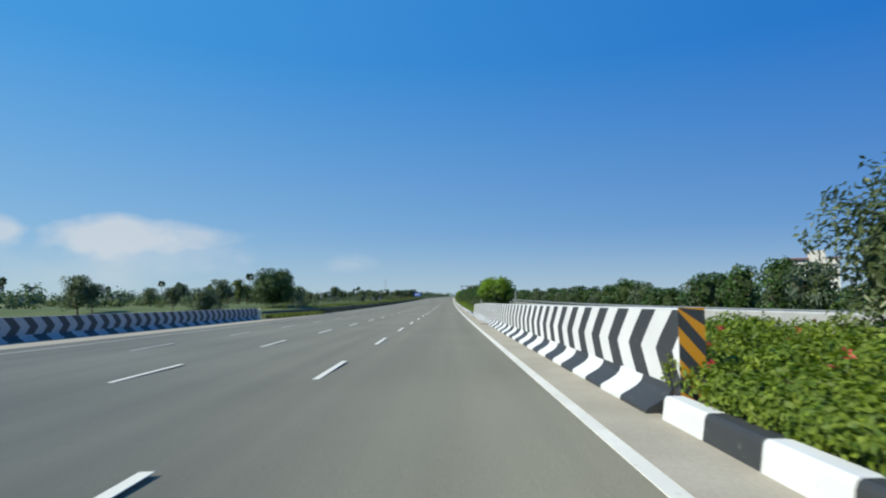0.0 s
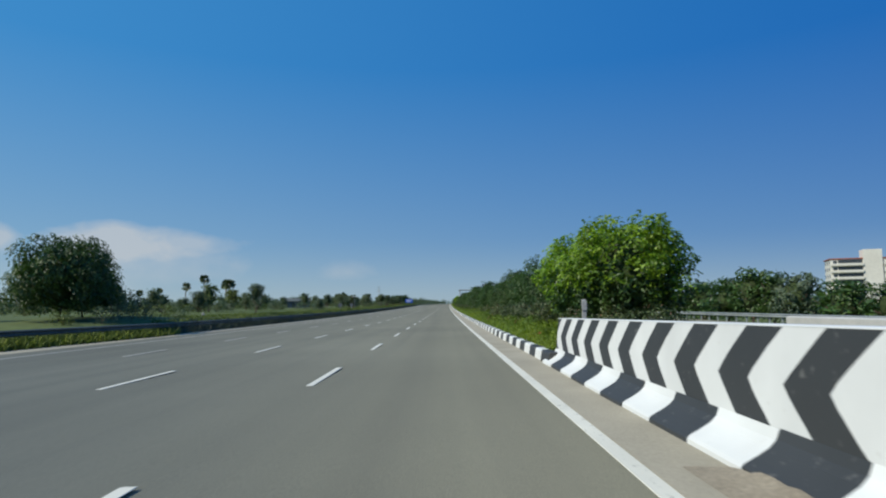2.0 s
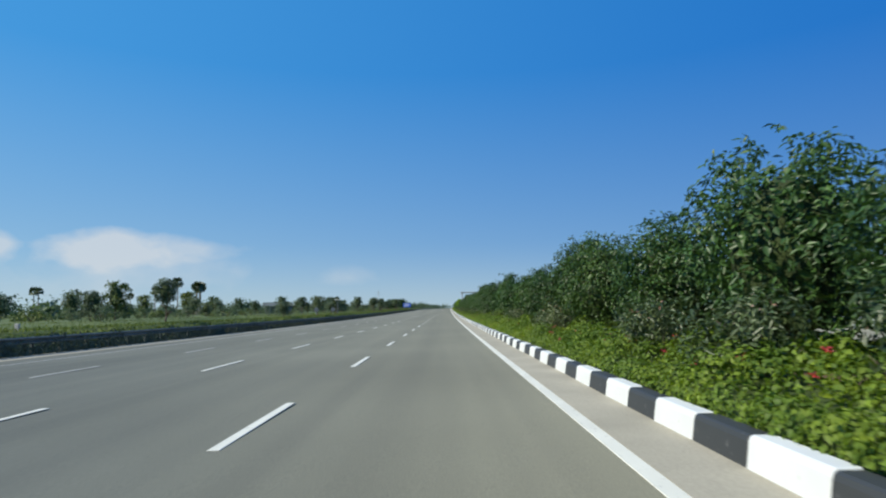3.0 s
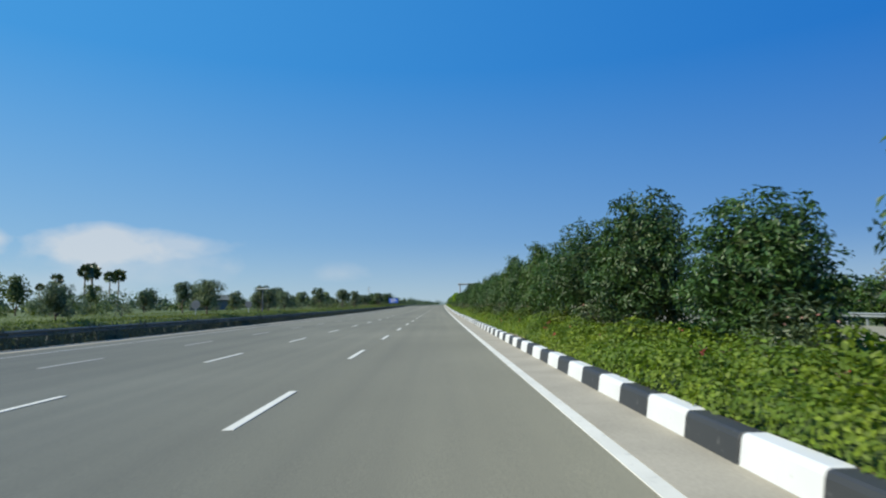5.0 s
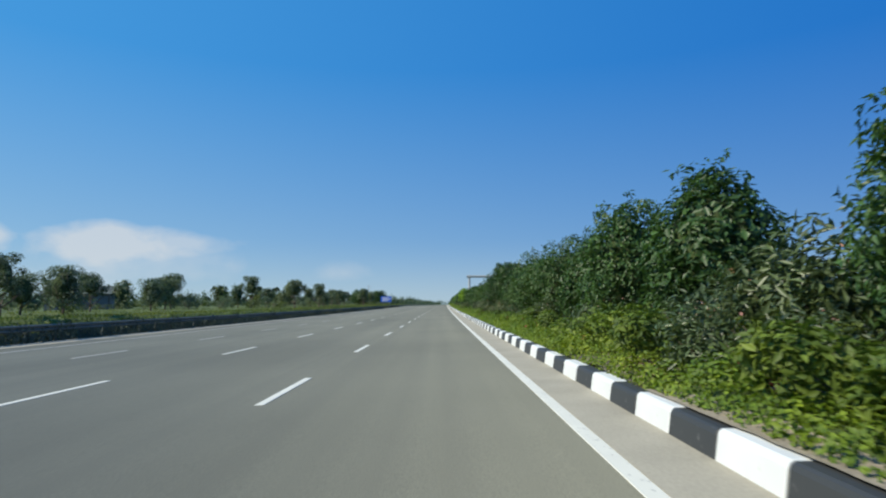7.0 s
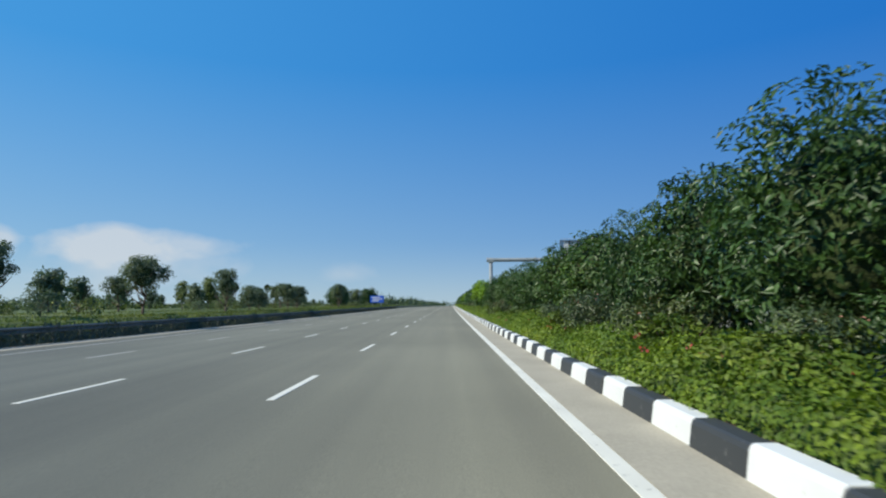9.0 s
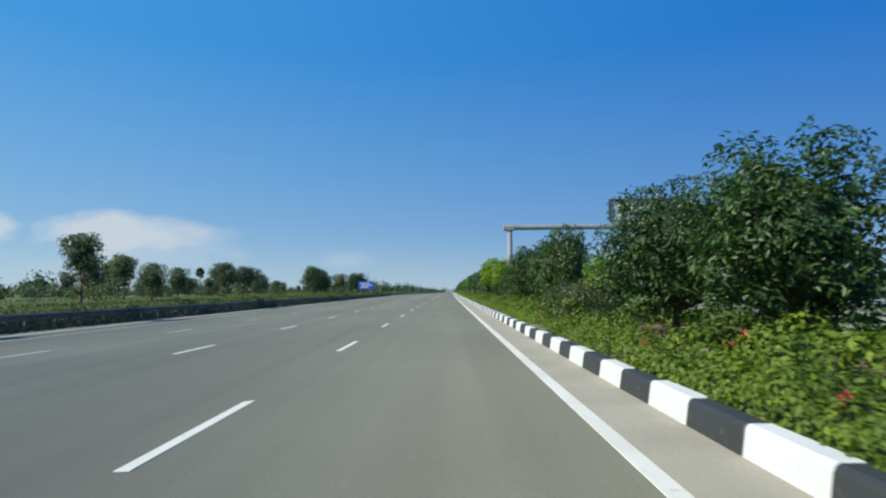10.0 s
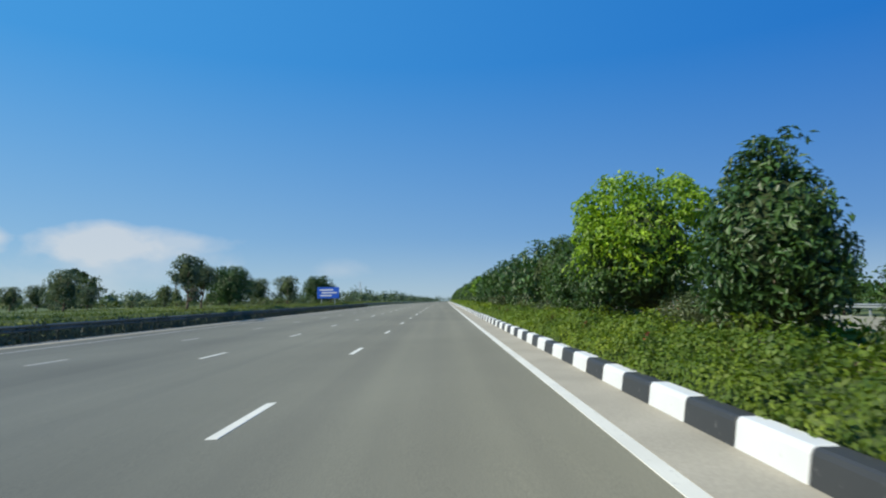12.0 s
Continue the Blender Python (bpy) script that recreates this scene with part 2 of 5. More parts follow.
LEAF_PALM = leaf_material("palm_leaf", (0.045, 0.07, 0.035), (0.11, 0.14, 0.07), 0.12)
GRASS_BLADE = leaf_material("grass_blade", (0.10, 0.15, 0.034), (0.15, 0.20, 0.046), 0.3, 0.7, 0.3)
STRAW = leaf_material("dry_straw", (0.20, 0.16, 0.08), (0.34, 0.28, 0.15), 0.2, 0.7)
PETAL = leaf_material("red_petal", (0.20, 0.016, 0.018), (0.36, 0.038, 0.036), 0.2)
PINK = leaf_material("pink_petal", (0.50, 0.22, 0.20), (0.75, 0.42, 0.38), 0.2)


# ---- building helpers ----
def mesh_from(name, verts, faces, mats, slots=None, smooth=False):
    me = bpy.data.meshes.new(name)
    me.from_pydata(verts, [], faces)
    for m in mats if isinstance(mats, (list, tuple)) else [mats]:
        me.materials.append(m)
    if slots is not None:
        me.polygons.foreach_set("material_index", slots)
    if smooth:
        me.polygons.foreach_set("use_smooth", [True] * len(faces))
    me.update()
    return me


def bm_mesh(name, bm, mats, smooth=False):
    me = bpy.data.meshes.new(name)
    bmesh.ops.recalc_face_normals(bm, faces=bm.faces)
    bm.to_mesh(me)
    bm.free()
    for m in mats if isinstance(mats, (list, tuple)) else [mats]:
        me.materials.append(m)
    if smooth:
        me.polygons.foreach_set("use_smooth", [True] * len(me.polygons))
    return me


def part(name, me, parent, m=None, label=""):
    ob = new(name, me)
    ob.parent = parent
    if m is not None:
        ob.matrix_basis = m
    if label:
        ob["label"] = label
    return ob


def box(bm, size, at=(0, 0, 0), bevel=0.0, turn=None):
    m = Matrix.Translation(at) @ (turn or Matrix.Identity(4)) @ Matrix.Diagonal((*size, 1))
    vs = bmesh.ops.create_cube(bm, size=1.0, matrix=m)["verts"]
    if bevel:
        es = list({e for v in vs for e in v.link_edges})
        bmesh.ops.bevel(bm, geom=es, offset=bevel, segments=2, affect="EDGES", profile=0.6)


def tube(bm, a, b, r1, r2=None, sides=10):
    a, b = Vector(a), Vector(b)
    way = b - a
    m = Matrix.Translation((a + b) / 2) @ way.to_track_quat("Z", "Y").to_matrix().to_4x4()
    bmesh.ops.create_cone(bm, cap_ends=True, segments=sides, radius1=r1, radius2=r1 if r2 is None else r2, depth=way.length, matrix=m)


def strip(name, mat, s0, s1, step, profile, closed=False, shift=None, sink=None):
    """A long strip along the road: profile is a list of (d, z) from one side to the other."""
    verts, faces = [], []
    count = max(1, round((s1 - s0) / step))
    k = len(profile)
    for i in range(count + 1):
        s = s0 + (s1 - s0) * i / count
        off = shift(s) if shift else 0.0
        low = sink(s) if sink else 0.0
        verts += [place(s, d + off, z - (low if z > 0.6 else 0.0)) for d, z in profile]
    for i in range(count):
        for j in range(k if closed else k - 1):
            a, b = i * k + j, i * k + (j + 1) % k
            faces.append((a, b, b + k, a + k))
    if closed:
        faces += [tuple(range(k - 1, -1, -1)), tuple(count * k + j for j in range(k))]
    return mesh_from(name, verts, faces, mat)


# ---- leaves ----
def leaf_mesh(name, points, normals, length, width, mats, rng, slots=None, droop=0.0, fold=0.25, jitter=0.55):
    """Many folded leaves in one mesh: at each point a leaf of about that length, facing about the normal."""
    n = len(points)
    tip = rng.normal(size=(n, 3))
    tip[:, 2] -= droop
    nor = normals + rng.normal(size=(n, 3)) * jitter
    nor /= np.linalg.norm(nor, axis=1)[:, None] + 1e-9
    tip -= nor * np.sum(tip * nor, 1)[:, None]
    tip /= np.linalg.norm(tip, axis=1)[:, None] + 1e-9
    side = np.cross(nor, tip)
    ln = (length * rng.uniform(0.6, 1.25, n))[:, None]
    wd = (width * rng.uniform(0.65, 1.2, n))[:, None]
    v = np.empty((n, 4, 3))
    v[:, 0] = points
    v[:, 1] = points + tip * ln * 0.45 + side * wd * 0.5 + nor * wd * fold
    v[:, 2] = points + tip * ln - nor * ln * 0.12
    v[:, 3] = points + tip * ln * 0.45 - side * wd * 0.5 + nor * wd * fold
    me = bpy.data.meshes.new(name)
    me.vertices.add(4 * n)
    me.vertices.foreach_set("co", v.reshape(-1).astype(np.float32))
    me.loops.add(6 * n)
    base = np.arange(n)[:, None] * 4
    me.loops.foreach_set("vertex_index", (base + np.array([0, 1, 2, 0, 2, 3])).reshape(-1).astype(np.int32))
    me.polygons.add(2 * n)
    me.polygons.foreach_set("loop_start", np.arange(0, 6 * n, 3, dtype=np.int32))
    for m in mats:
        me.materials.append(m)
    if slots is not None:
        me.polygons.foreach_set("material_index", np.repeat(slots, 2).astype(np.int32))
    me.update(calc_edges=True)
    me.validate()
    return me


def crown_points(lobes, clumps, per, spread, rng, flat=0.85, lift=0.3):
    """Leaf places in clumps round the outsides of the lobes (x, y, z, rx, ry, rz)."""
    pts, nor = [], []
    area = np.array([l[3] * l[4] + l[4] * l[5] + l[3] * l[5] for l in lobes])
    for i in rng.choice(len(lobes), clumps, p=area / area.sum()):
        c, r = np.array(lobes[i][:3]), np.array(lobes[i][3:])
        u = rng.normal(size=3)
        u /= np.linalg.norm(u)
        u[2] += lift
        u /= np.linalg.norm(u)
        depth = rng.uniform(0.5, 1.0) ** 0.4 * rng.uniform(0.96, 1.06)
        p = c + u * r * depth
        if p[2] < 0.12:
            continue
        k = rng.integers(int(per * 0.6), int(per * 1.4) + 1)
        q = p + rng.normal(size=(k, 3)) * spread * np.array([1, 1, flat])
        q[:, 2] = np.maximum(q[:, 2], 0.03)
        far = np.linalg.norm((q - c) / r, axis=1)
        q = np.where(far[:, None] > 1.06, c + (q - c) * (1.06 / np.maximum(far, 1e-6))[:, None], q)
        pts.append(q)
        nor.append(np.tile(u + np.array([0, 0, 0.45]), (k, 1)))
    return np.concatenate(pts), np.concatenate(nor)


def inner_points(lobes, n, rng, depth=0.56):
    """Places for large shaded leaves inside the crown."""
    area = np.array([l[3] * l[4] * l[5] for l in lobes])
    pick = np.array(lobes)[rng.choice(len(lobes), n, p=area / area.sum())]
    u = rng.normal(size=(n, 3))
    u /= np.linalg.norm(u, axis=1)[:, None]
    q = pick[:, :3] + u * pick[:, 3:] * depth * rng.uniform(0.3, 1, n)[:, None] ** 0.5
    q[:, 2] = np.maximum(q[:, 2], 0.1)
    return q, u


def leaf_crown(lobes, leaves, size, slim, mat, rng, droop, inner, big, extra=None, lift=0.3, core=None, dark_below=None):
    """Outer leaves in clumps and larger leaves inside, in one crown mesh; the last argument is the height under which
    the leaves are dark, as the inner ones then are.
    """
    pts, nor = crown_points(lobes, leaves // 12, 12, size * 0.85, rng, 0.85, lift)
    if extra is not None:
        pts = np.concatenate([pts, extra])
        nor = np.concatenate([nor, np.tile([0.3, 0.0, 0.6], (len(extra), 1))])
    ip, iu = inner_points(core or lobes, inner, rng, 0.95 if core else 0.56)
    k = len(pts)
    length = np.concatenate([np.full(k, size), np.full(inner, big)])
    width = np.concatenate([np.full(k, size * slim), np.full(inner, big * 0.5)])
    where = np.concatenate([pts, ip])
    slots = None
    if dark_below:
        slots = (where[:, 2] + 0.45 * np.sin(where[:, 0] * 2.6 + 1) * np.cos(where[:, 1] * 2.9) + rng.normal(size=len(where)) * 0.3 < dark_below).astype(int)
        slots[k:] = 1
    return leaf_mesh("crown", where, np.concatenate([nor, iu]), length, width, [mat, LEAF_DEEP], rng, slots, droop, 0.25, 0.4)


def trunk_mesh(name, height, radius, limbs, reach, mat, rng, sides=7):
    """A tapered trunk that bends a little, with limbs that fork off."""
    bm = bmesh.new()
    pts = [Vector((0, 0, -0.15))]
    for i in range(1, 5):
        pts.append(Vector((rng.normal() * 0.05 * i, rng.normal() * 0.05 * i, height * i / 4)))
    for i in range(4):
        tube(bm, pts[i], pts[i + 1], radius * (1 - 0.2 * i), radius * (1 - 0.2 * (i + 1)), sides)
    for i in range(limbs):
        k = 1 + i % 3
        a = rng.uniform(0, 6.283)
        p0 = pts[k]
        p1 = p0 + Vector((math.cos(a), math.sin(a), 0.8)) * reach * rng.uniform(0.35, 0.6)
        p2 = p1 + Vector((math.cos(a) * 0.8, math.sin(a) * 0.8, 1.0)) * reach * rng.uniform(0.3, 0.55)
        tube(bm, p0, p1, radius * 0.5, radius * 0.33, 4)
        tube(bm, p1, p2, radius * 0.33, radius * 0.12, 4)
    return bm_mesh(name, bm, mat, True)


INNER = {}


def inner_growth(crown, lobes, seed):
    """One knobbly mass in the middle of a crown, coloured dark for the shade between its leaves."""
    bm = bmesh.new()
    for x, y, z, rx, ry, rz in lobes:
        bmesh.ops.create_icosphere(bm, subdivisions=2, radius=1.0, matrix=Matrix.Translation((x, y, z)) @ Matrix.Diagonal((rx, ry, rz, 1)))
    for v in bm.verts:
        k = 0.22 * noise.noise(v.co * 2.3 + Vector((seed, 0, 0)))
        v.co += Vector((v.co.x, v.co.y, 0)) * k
    INNER[crown.name] = bm_mesh("inner_growth", bm, CROWN_SHADE)


def tree(name, trunk, crown, m, label, group, category="tree"):
    ob = tagged(new(name), label, category, group)
    ob.matrix_basis = m
    part("trunk", trunk, ob)
    part("crown", crown, ob)
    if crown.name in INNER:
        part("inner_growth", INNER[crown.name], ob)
    return ob


# ---- ground and roads ----
def ground_level(d, s):
    if -18.4 < d < 27.8:
        return -0.75
    if d < 0:
        # a low bank behind the outer guard rail, with level fields beyond
        u = -18.4 - d
        bank = min(max((s - 56) / 16, 0), 1)
        high = -0.40 + 1.0 * min(u / 1.3, 1) + 0.25 * min(max((u - 1.3) / 3, 0), 1) - 0.35 * min(max((u - 12) / 50, 0), 1)
        flat = -0.40 - 0.25 * min(u / 6, 1)
        return flat + (high - flat) * bank + 0.35 * noise.noise((d * 0.02, s * 0.02, 3.0)) * min(u / 40, 1)
    u = d - 27.8
    return -0.42 - 0.75 * min(u / 9, 1) + 0.5 * noise.noise((d * 0.02, s * 0.02, 3.0)) * min(u / 25, 1)


def ground():
    ds = [-3000, -1400, -700, -380, -240, -160, -110, -80, -60, -46, -36, -29, -24, -21.5, -20.4, -19.7, -19.2, -18.8, -18.4, -18.38,
          27.78, 27.8, 30, 34, 40, 50, 64, 84, 120, 180, 280, 450, 800, 1500, 3000]
    ss = [-900, -400, -200] + list(range(-100, 700, 8)) + [720, 780, 860, 960, 1100, 1300, 1600, 2000, 2600, 3400, 4400]
    verts = [place(s, d, ground_level(d, s)) for s in ss for d in ds]
    k = len(ds)
    faces = [(i * k + j, i * k + j + 1, (i + 1) * k + j + 1, (i + 1) * k + j) for i in range(len(ss) - 1) for j in range(k - 1)]
    ob = new("ground", mesh_from("ground", verts, faces, GRASS_GROUND, smooth=True))
    return tagged(ob, "rough green and straw-coloured field beside the highway", "ground", "", "structure")


ground()
S0, S1 = -60, 1200
KERB = 2.2          # front of the median kerb
road = tagged(new("road", strip("road", ASPHALT, S0, S1, 6, [(-18.35, -0.7), (-18.35, FALL * -18.35), (-9, FALL * -9), (KERB + 0.12, FALL * KERB), (KERB + 0.12, -0.5)])),
              "wide grey asphalt carriageway with four lanes", "road", "", "structure")
gutter = tagged(new("pavement", strip("gutter", CONCRETE, S0, S1, 6, [(1.535, FALL * 1.535 - 0.01), (1.536, FALL * 1.535 + 0.006), (KERB + 0.1, FALL * KERB + 0.006)])),
                "pale concrete strip along the median kerb", "pavement", "", "structure")
shoulder = tagged(new("shoulder", strip("shoulder", CONCRETE, S0, S1, 6, [(-16.5, FALL * -16.5 + 0.002), (-16.52, FALL * -16.52 + 0.007), (-18.3, FALL * -18.3 + 0.007), (-18.34, FALL * -18.34)])),
                  "dusty pale strip at the edge of the hard shoulder", "shoulder", "", "structure")
apron = tagged(new("shoulder_apron", strip("shoulder_apron", CONCRETE, S0, 55, 5, [(-18.3, FALL * -18.3 + 0.003), (-18.32, FALL * -18.32 + 0.006), (-19.9, FALL * -19.9 + 0.006)])),
               "dusty pale apron at the foot of the outer barrier", "shoulder", "", "structure")
far_road = tagged(new("road_opposite", strip("road_opposite", ASPHALT, S0, S1, 6, [(8.0, -0.6), (8.0, 0.04), (18, -0.17), (27.7, -0.37), (27.7, -0.7)])),
                  "grey asphalt carriageway beyond the median", "road", "", "structure")
median = tagged(new("median_soil", strip("median_soil", SOIL, S0, S1, 4, [(KERB + 0.2, -0.3), (KERB + 0.2, 0.20), (3.4, 0.27), (5.15, 0.30), (6.9, 0.27), (7.9, 0.20), (7.9, -0.3)])),
                "brown soil bed of the planted median", "soil", "", "structure")


def line(name, d, width, s0, s1, label, mat):
    z = FALL * d
    e = FALL * width / 2
    ob = new(name, strip(name, mat, s0, s1, 6, [(d - width / 2, z - e + 0.004), (d - width / 2 + 0.005, z - e + 0.009), (d + width / 2 - 0.005, z + e + 0.009), (d + width / 2, z + e + 0.004)]))
    return tagged(ob, label, "road marking", "", "structure")


line("edge_line", 1.45, 0.16, S0, S1, "solid white edge line beside the median", LINE)
line("edge_line_outer", -14.7, 0.15, S0, S1, "worn white edge line at the hard shoulder", WORN_LINE)


def dash_mesh(name, count, mat, tilt, width=0.13):
    verts, faces = [], []
    for i in range(count):
        y = i * 9.0
        b = len(verts)
        for x in (-width / 2, width / 2):
            for yy in (y, y + 3.0):
                verts += [(x, yy, x * tilt + 0.003), (x * 0.93, yy + (0.01 if yy == y else -0.01), x * tilt + 0.007)]
        # order: near-left low/high, far-left low/high, near-right low/high, far-right low/high
        faces += [(b + 1, b + 5, b + 7, b + 3), (b, b + 4, b + 5, b + 1), (b + 4, b + 6, b + 7, b + 5), (b + 6, b + 2, b + 3, b + 7), (b + 2, b, b + 1, b + 3)]
    return mesh_from(name, verts, faces, mat)


def lane_dashes():
    for d, first, mat in ((-2.371, 0.0, LINE), (-6.202, 0.33, LINE), (-10.4, 0.1, WORN_LINE)):
        holder = tagged(new("lane_line"), "broken white lane line on grey asphalt", "road marking", "lane lines", "structure")
        me = dash_mesh("lane_dash", 1, mat, FALL)
        far = dash_mesh("lane_dash_far", 8, mat, FALL)
        for k in range(-3, 34):
            s = first + 9 * k
            part("lane_dash", me, holder, stand(s, d, FALL * d))
        for k in range(34, 106, 8):
            s = first + 9 * k
            m = stand(s, d, FALL * d) @ Matrix.Rotation(math.atan(grade(s + 36)), 4, "X")
            part("lane_dash_far", far, holder, m)


lane_dashes()


# ---- kerb of the median ----
BLOCK = 1.0
KERB_H = 0.25


def kerb_block_mesh(mat, length=BLOCK - 0.014, mirror=1):
    h, z0 = KERB_H, FALL * KERB - 0.04
    prof = [(0, z0), (0.035, z0 + h - 0.01), (0.05, z0 + h + 0.025), (0.075, z0 + h + 0.04), (0.235, z0 + h + 0.04), (0.25, z0 + h + 0.02), (0.25, z0)]
    verts, faces = [], []
    k = len(prof)
    for y, inset in ((0.0, 0.008), (0.012, 0.0), (length - 0.012, 0.0), (length, 0.008)):
        verts += [(mirror * (x + (inset if x < 0.1 else -inset)), y, z - (inset if z > z0 + 0.1 else 0)) for x, z in prof]
    for i in range(3):
        faces += [(i * k + j, i * k + j + 1, (i + 1) * k + j + 1, (i + 1) * k + j) for j in range(k - 1)]
    faces += [tuple(range(k)), tuple(3 * k + j for j in range(k - 1, -1, -1))]
    return mesh_from("kerb_block", verts, faces, mat, smooth=False)


# far ends of white blocks, where the painting was started anew along the kerb
PAINT_STARTS = [-20.3, -4.3, 47.6, 53.6, 63.76, 107.97, 120.14, 130.0, 151.71, 195.75, 207.72, 218.05, 230.56, 240.5, 250.04, 262.01, 302.01]


def kerb():
    holder = tagged(new("kerb"), "median kerb of blocks painted black and white in turn", "kerb", "", "structure")
    white, black = kerb_block_mesh(WHITE), kerb_block_mesh(BLACK)
    for a, b in zip(PAINT_STARTS, PAINT_STARTS[1:]):
        if a == -4.3:
            continue
        n = max(1, round((b - a) / (2 * BLOCK)))
        step = (b - a) / n / 2
        for k in range(2 * n):
            s = a + k * step
            m = stand(s, KERB + random.uniform(-0.008, 0.008), random.uniform(-0.008, 0.006), random.uniform(-0.5, 0.5))
            part("kerb_block", black if k % 2 == 0 else white, holder, m @ Matrix.Rotation(grade(s), 4, "X") @ Matrix.Diagonal((1, step / BLOCK, 1, 1)))
    # the run far ahead, block by block in one mesh
    verts, faces, slots = [], [], []
    prof = [(0, 0.0), (0.04, KERB_H), (0.075, KERB_H + 0.045), (0.25, KERB_H + 0.045), (0.25, 0.0)]
    for k in range(800):
        s = 302.01 + k * BLOCK
        b = len(verts)
        for y in (s, s + BLOCK - 0.014):
            verts += [place(y, KERB + x, z + 0.02) for x, z in prof]
        faces += [(b + j, b + j + 1, b + j + 6, b + j + 5) for j in range(4)] + [(b, b + 1, b + 2, b + 3, b + 4)]
        slots += [1 - k % 2] * 5
    far = part("kerb_blocks_far", mesh_from("kerb_blocks_far", verts, faces, [WHITE, BLACK], slots), holder)
    far["kind"] = "stuff"
    # plain kerb of the other carriageway
    ob = new("kerb_opposite", strip("kerb_opposite", GREY_CONCRETE, S0, S1, 5, [(7.85, 0.0), (7.85, 0.33), (8.05, 0.33), (8.1, 0.0)]))
    tagged(ob, "pale concrete kerb on the far side of the median", "kerb", "", "structure")


kerb()


# ---- concrete crash barriers over the underpass ----
FOOT = 17.0         # near end of a white block of the barrier's foot


def sunk(s):
    """The barrier's top falls away towards its far end."""
    return 0.17 * min(max((s - 33) / 15, 0), 1)


def chevron_face(profile, s0, s1, first, period, black_width, apex, side, white):
    """The striped face: profile of (d, z) at foot, middle and top; the hand-painted stripes bend forward at the middle."""
    edges = []
    k0 = math.floor((s0 - first) / period) - 2
    k1 = math.ceil((s1 - first) / period) + 2
    for k in range(k0, k1):
        # painted by eye: the stripes stand closer in the farther half
        at = first + k * period * ((0.989 if k > 0 else 1.003) if side > 0 else 1)
        edges += [(at, 1, 2 * k), (at + black_width, 0, 2 * k + 1)]
    n = 10

    def point(edge, i):
        e, _, k = edge
        f = 2 * i / n
        lo, hi, g = (profile[0], profile[1], f) if f <= 1 else (profile[1], profile[2], f - 1)
        bend = apex * (1 - abs(f - 1) ** 1.12)
        wobble = 0.013 * noise.noise((k * 3.7, i * 0.75, front_seed)) + 0.006 * noise.noise((k * 5.1, i * 2.3, 4.0))
        s = min(max(e + bend + wobble, s0), s1)
        low = sunk(s) * f / 2 if side > 0 else 0.0
        return place(s, lo[0] + (hi[0] - lo[0]) * g, lo[1] + (hi[1] - lo[1]) * g - low)

    front_seed = profile[0][0]
    verts, faces, slots = [], [], []
    for ea, eb in zip(edges, edges[1:]):
        for i in range(n):
            quad = [point(ea, i), point(eb, i), point(eb, i + 1), point(ea, i + 1)]
            if (quad[0] - quad[1]).length < 1e-4 and (quad[2] - quad[3]).length < 1e-4:
                continue
            v = len(verts)
            verts += quad
            faces.append((v, v + 1, v + 2, v + 3) if side < 0 else (v + 3, v + 2, v + 1, v))
            slots.append(ea[1])
    return mesh_from("striped_face", verts, faces, [white, BLACK], slots)


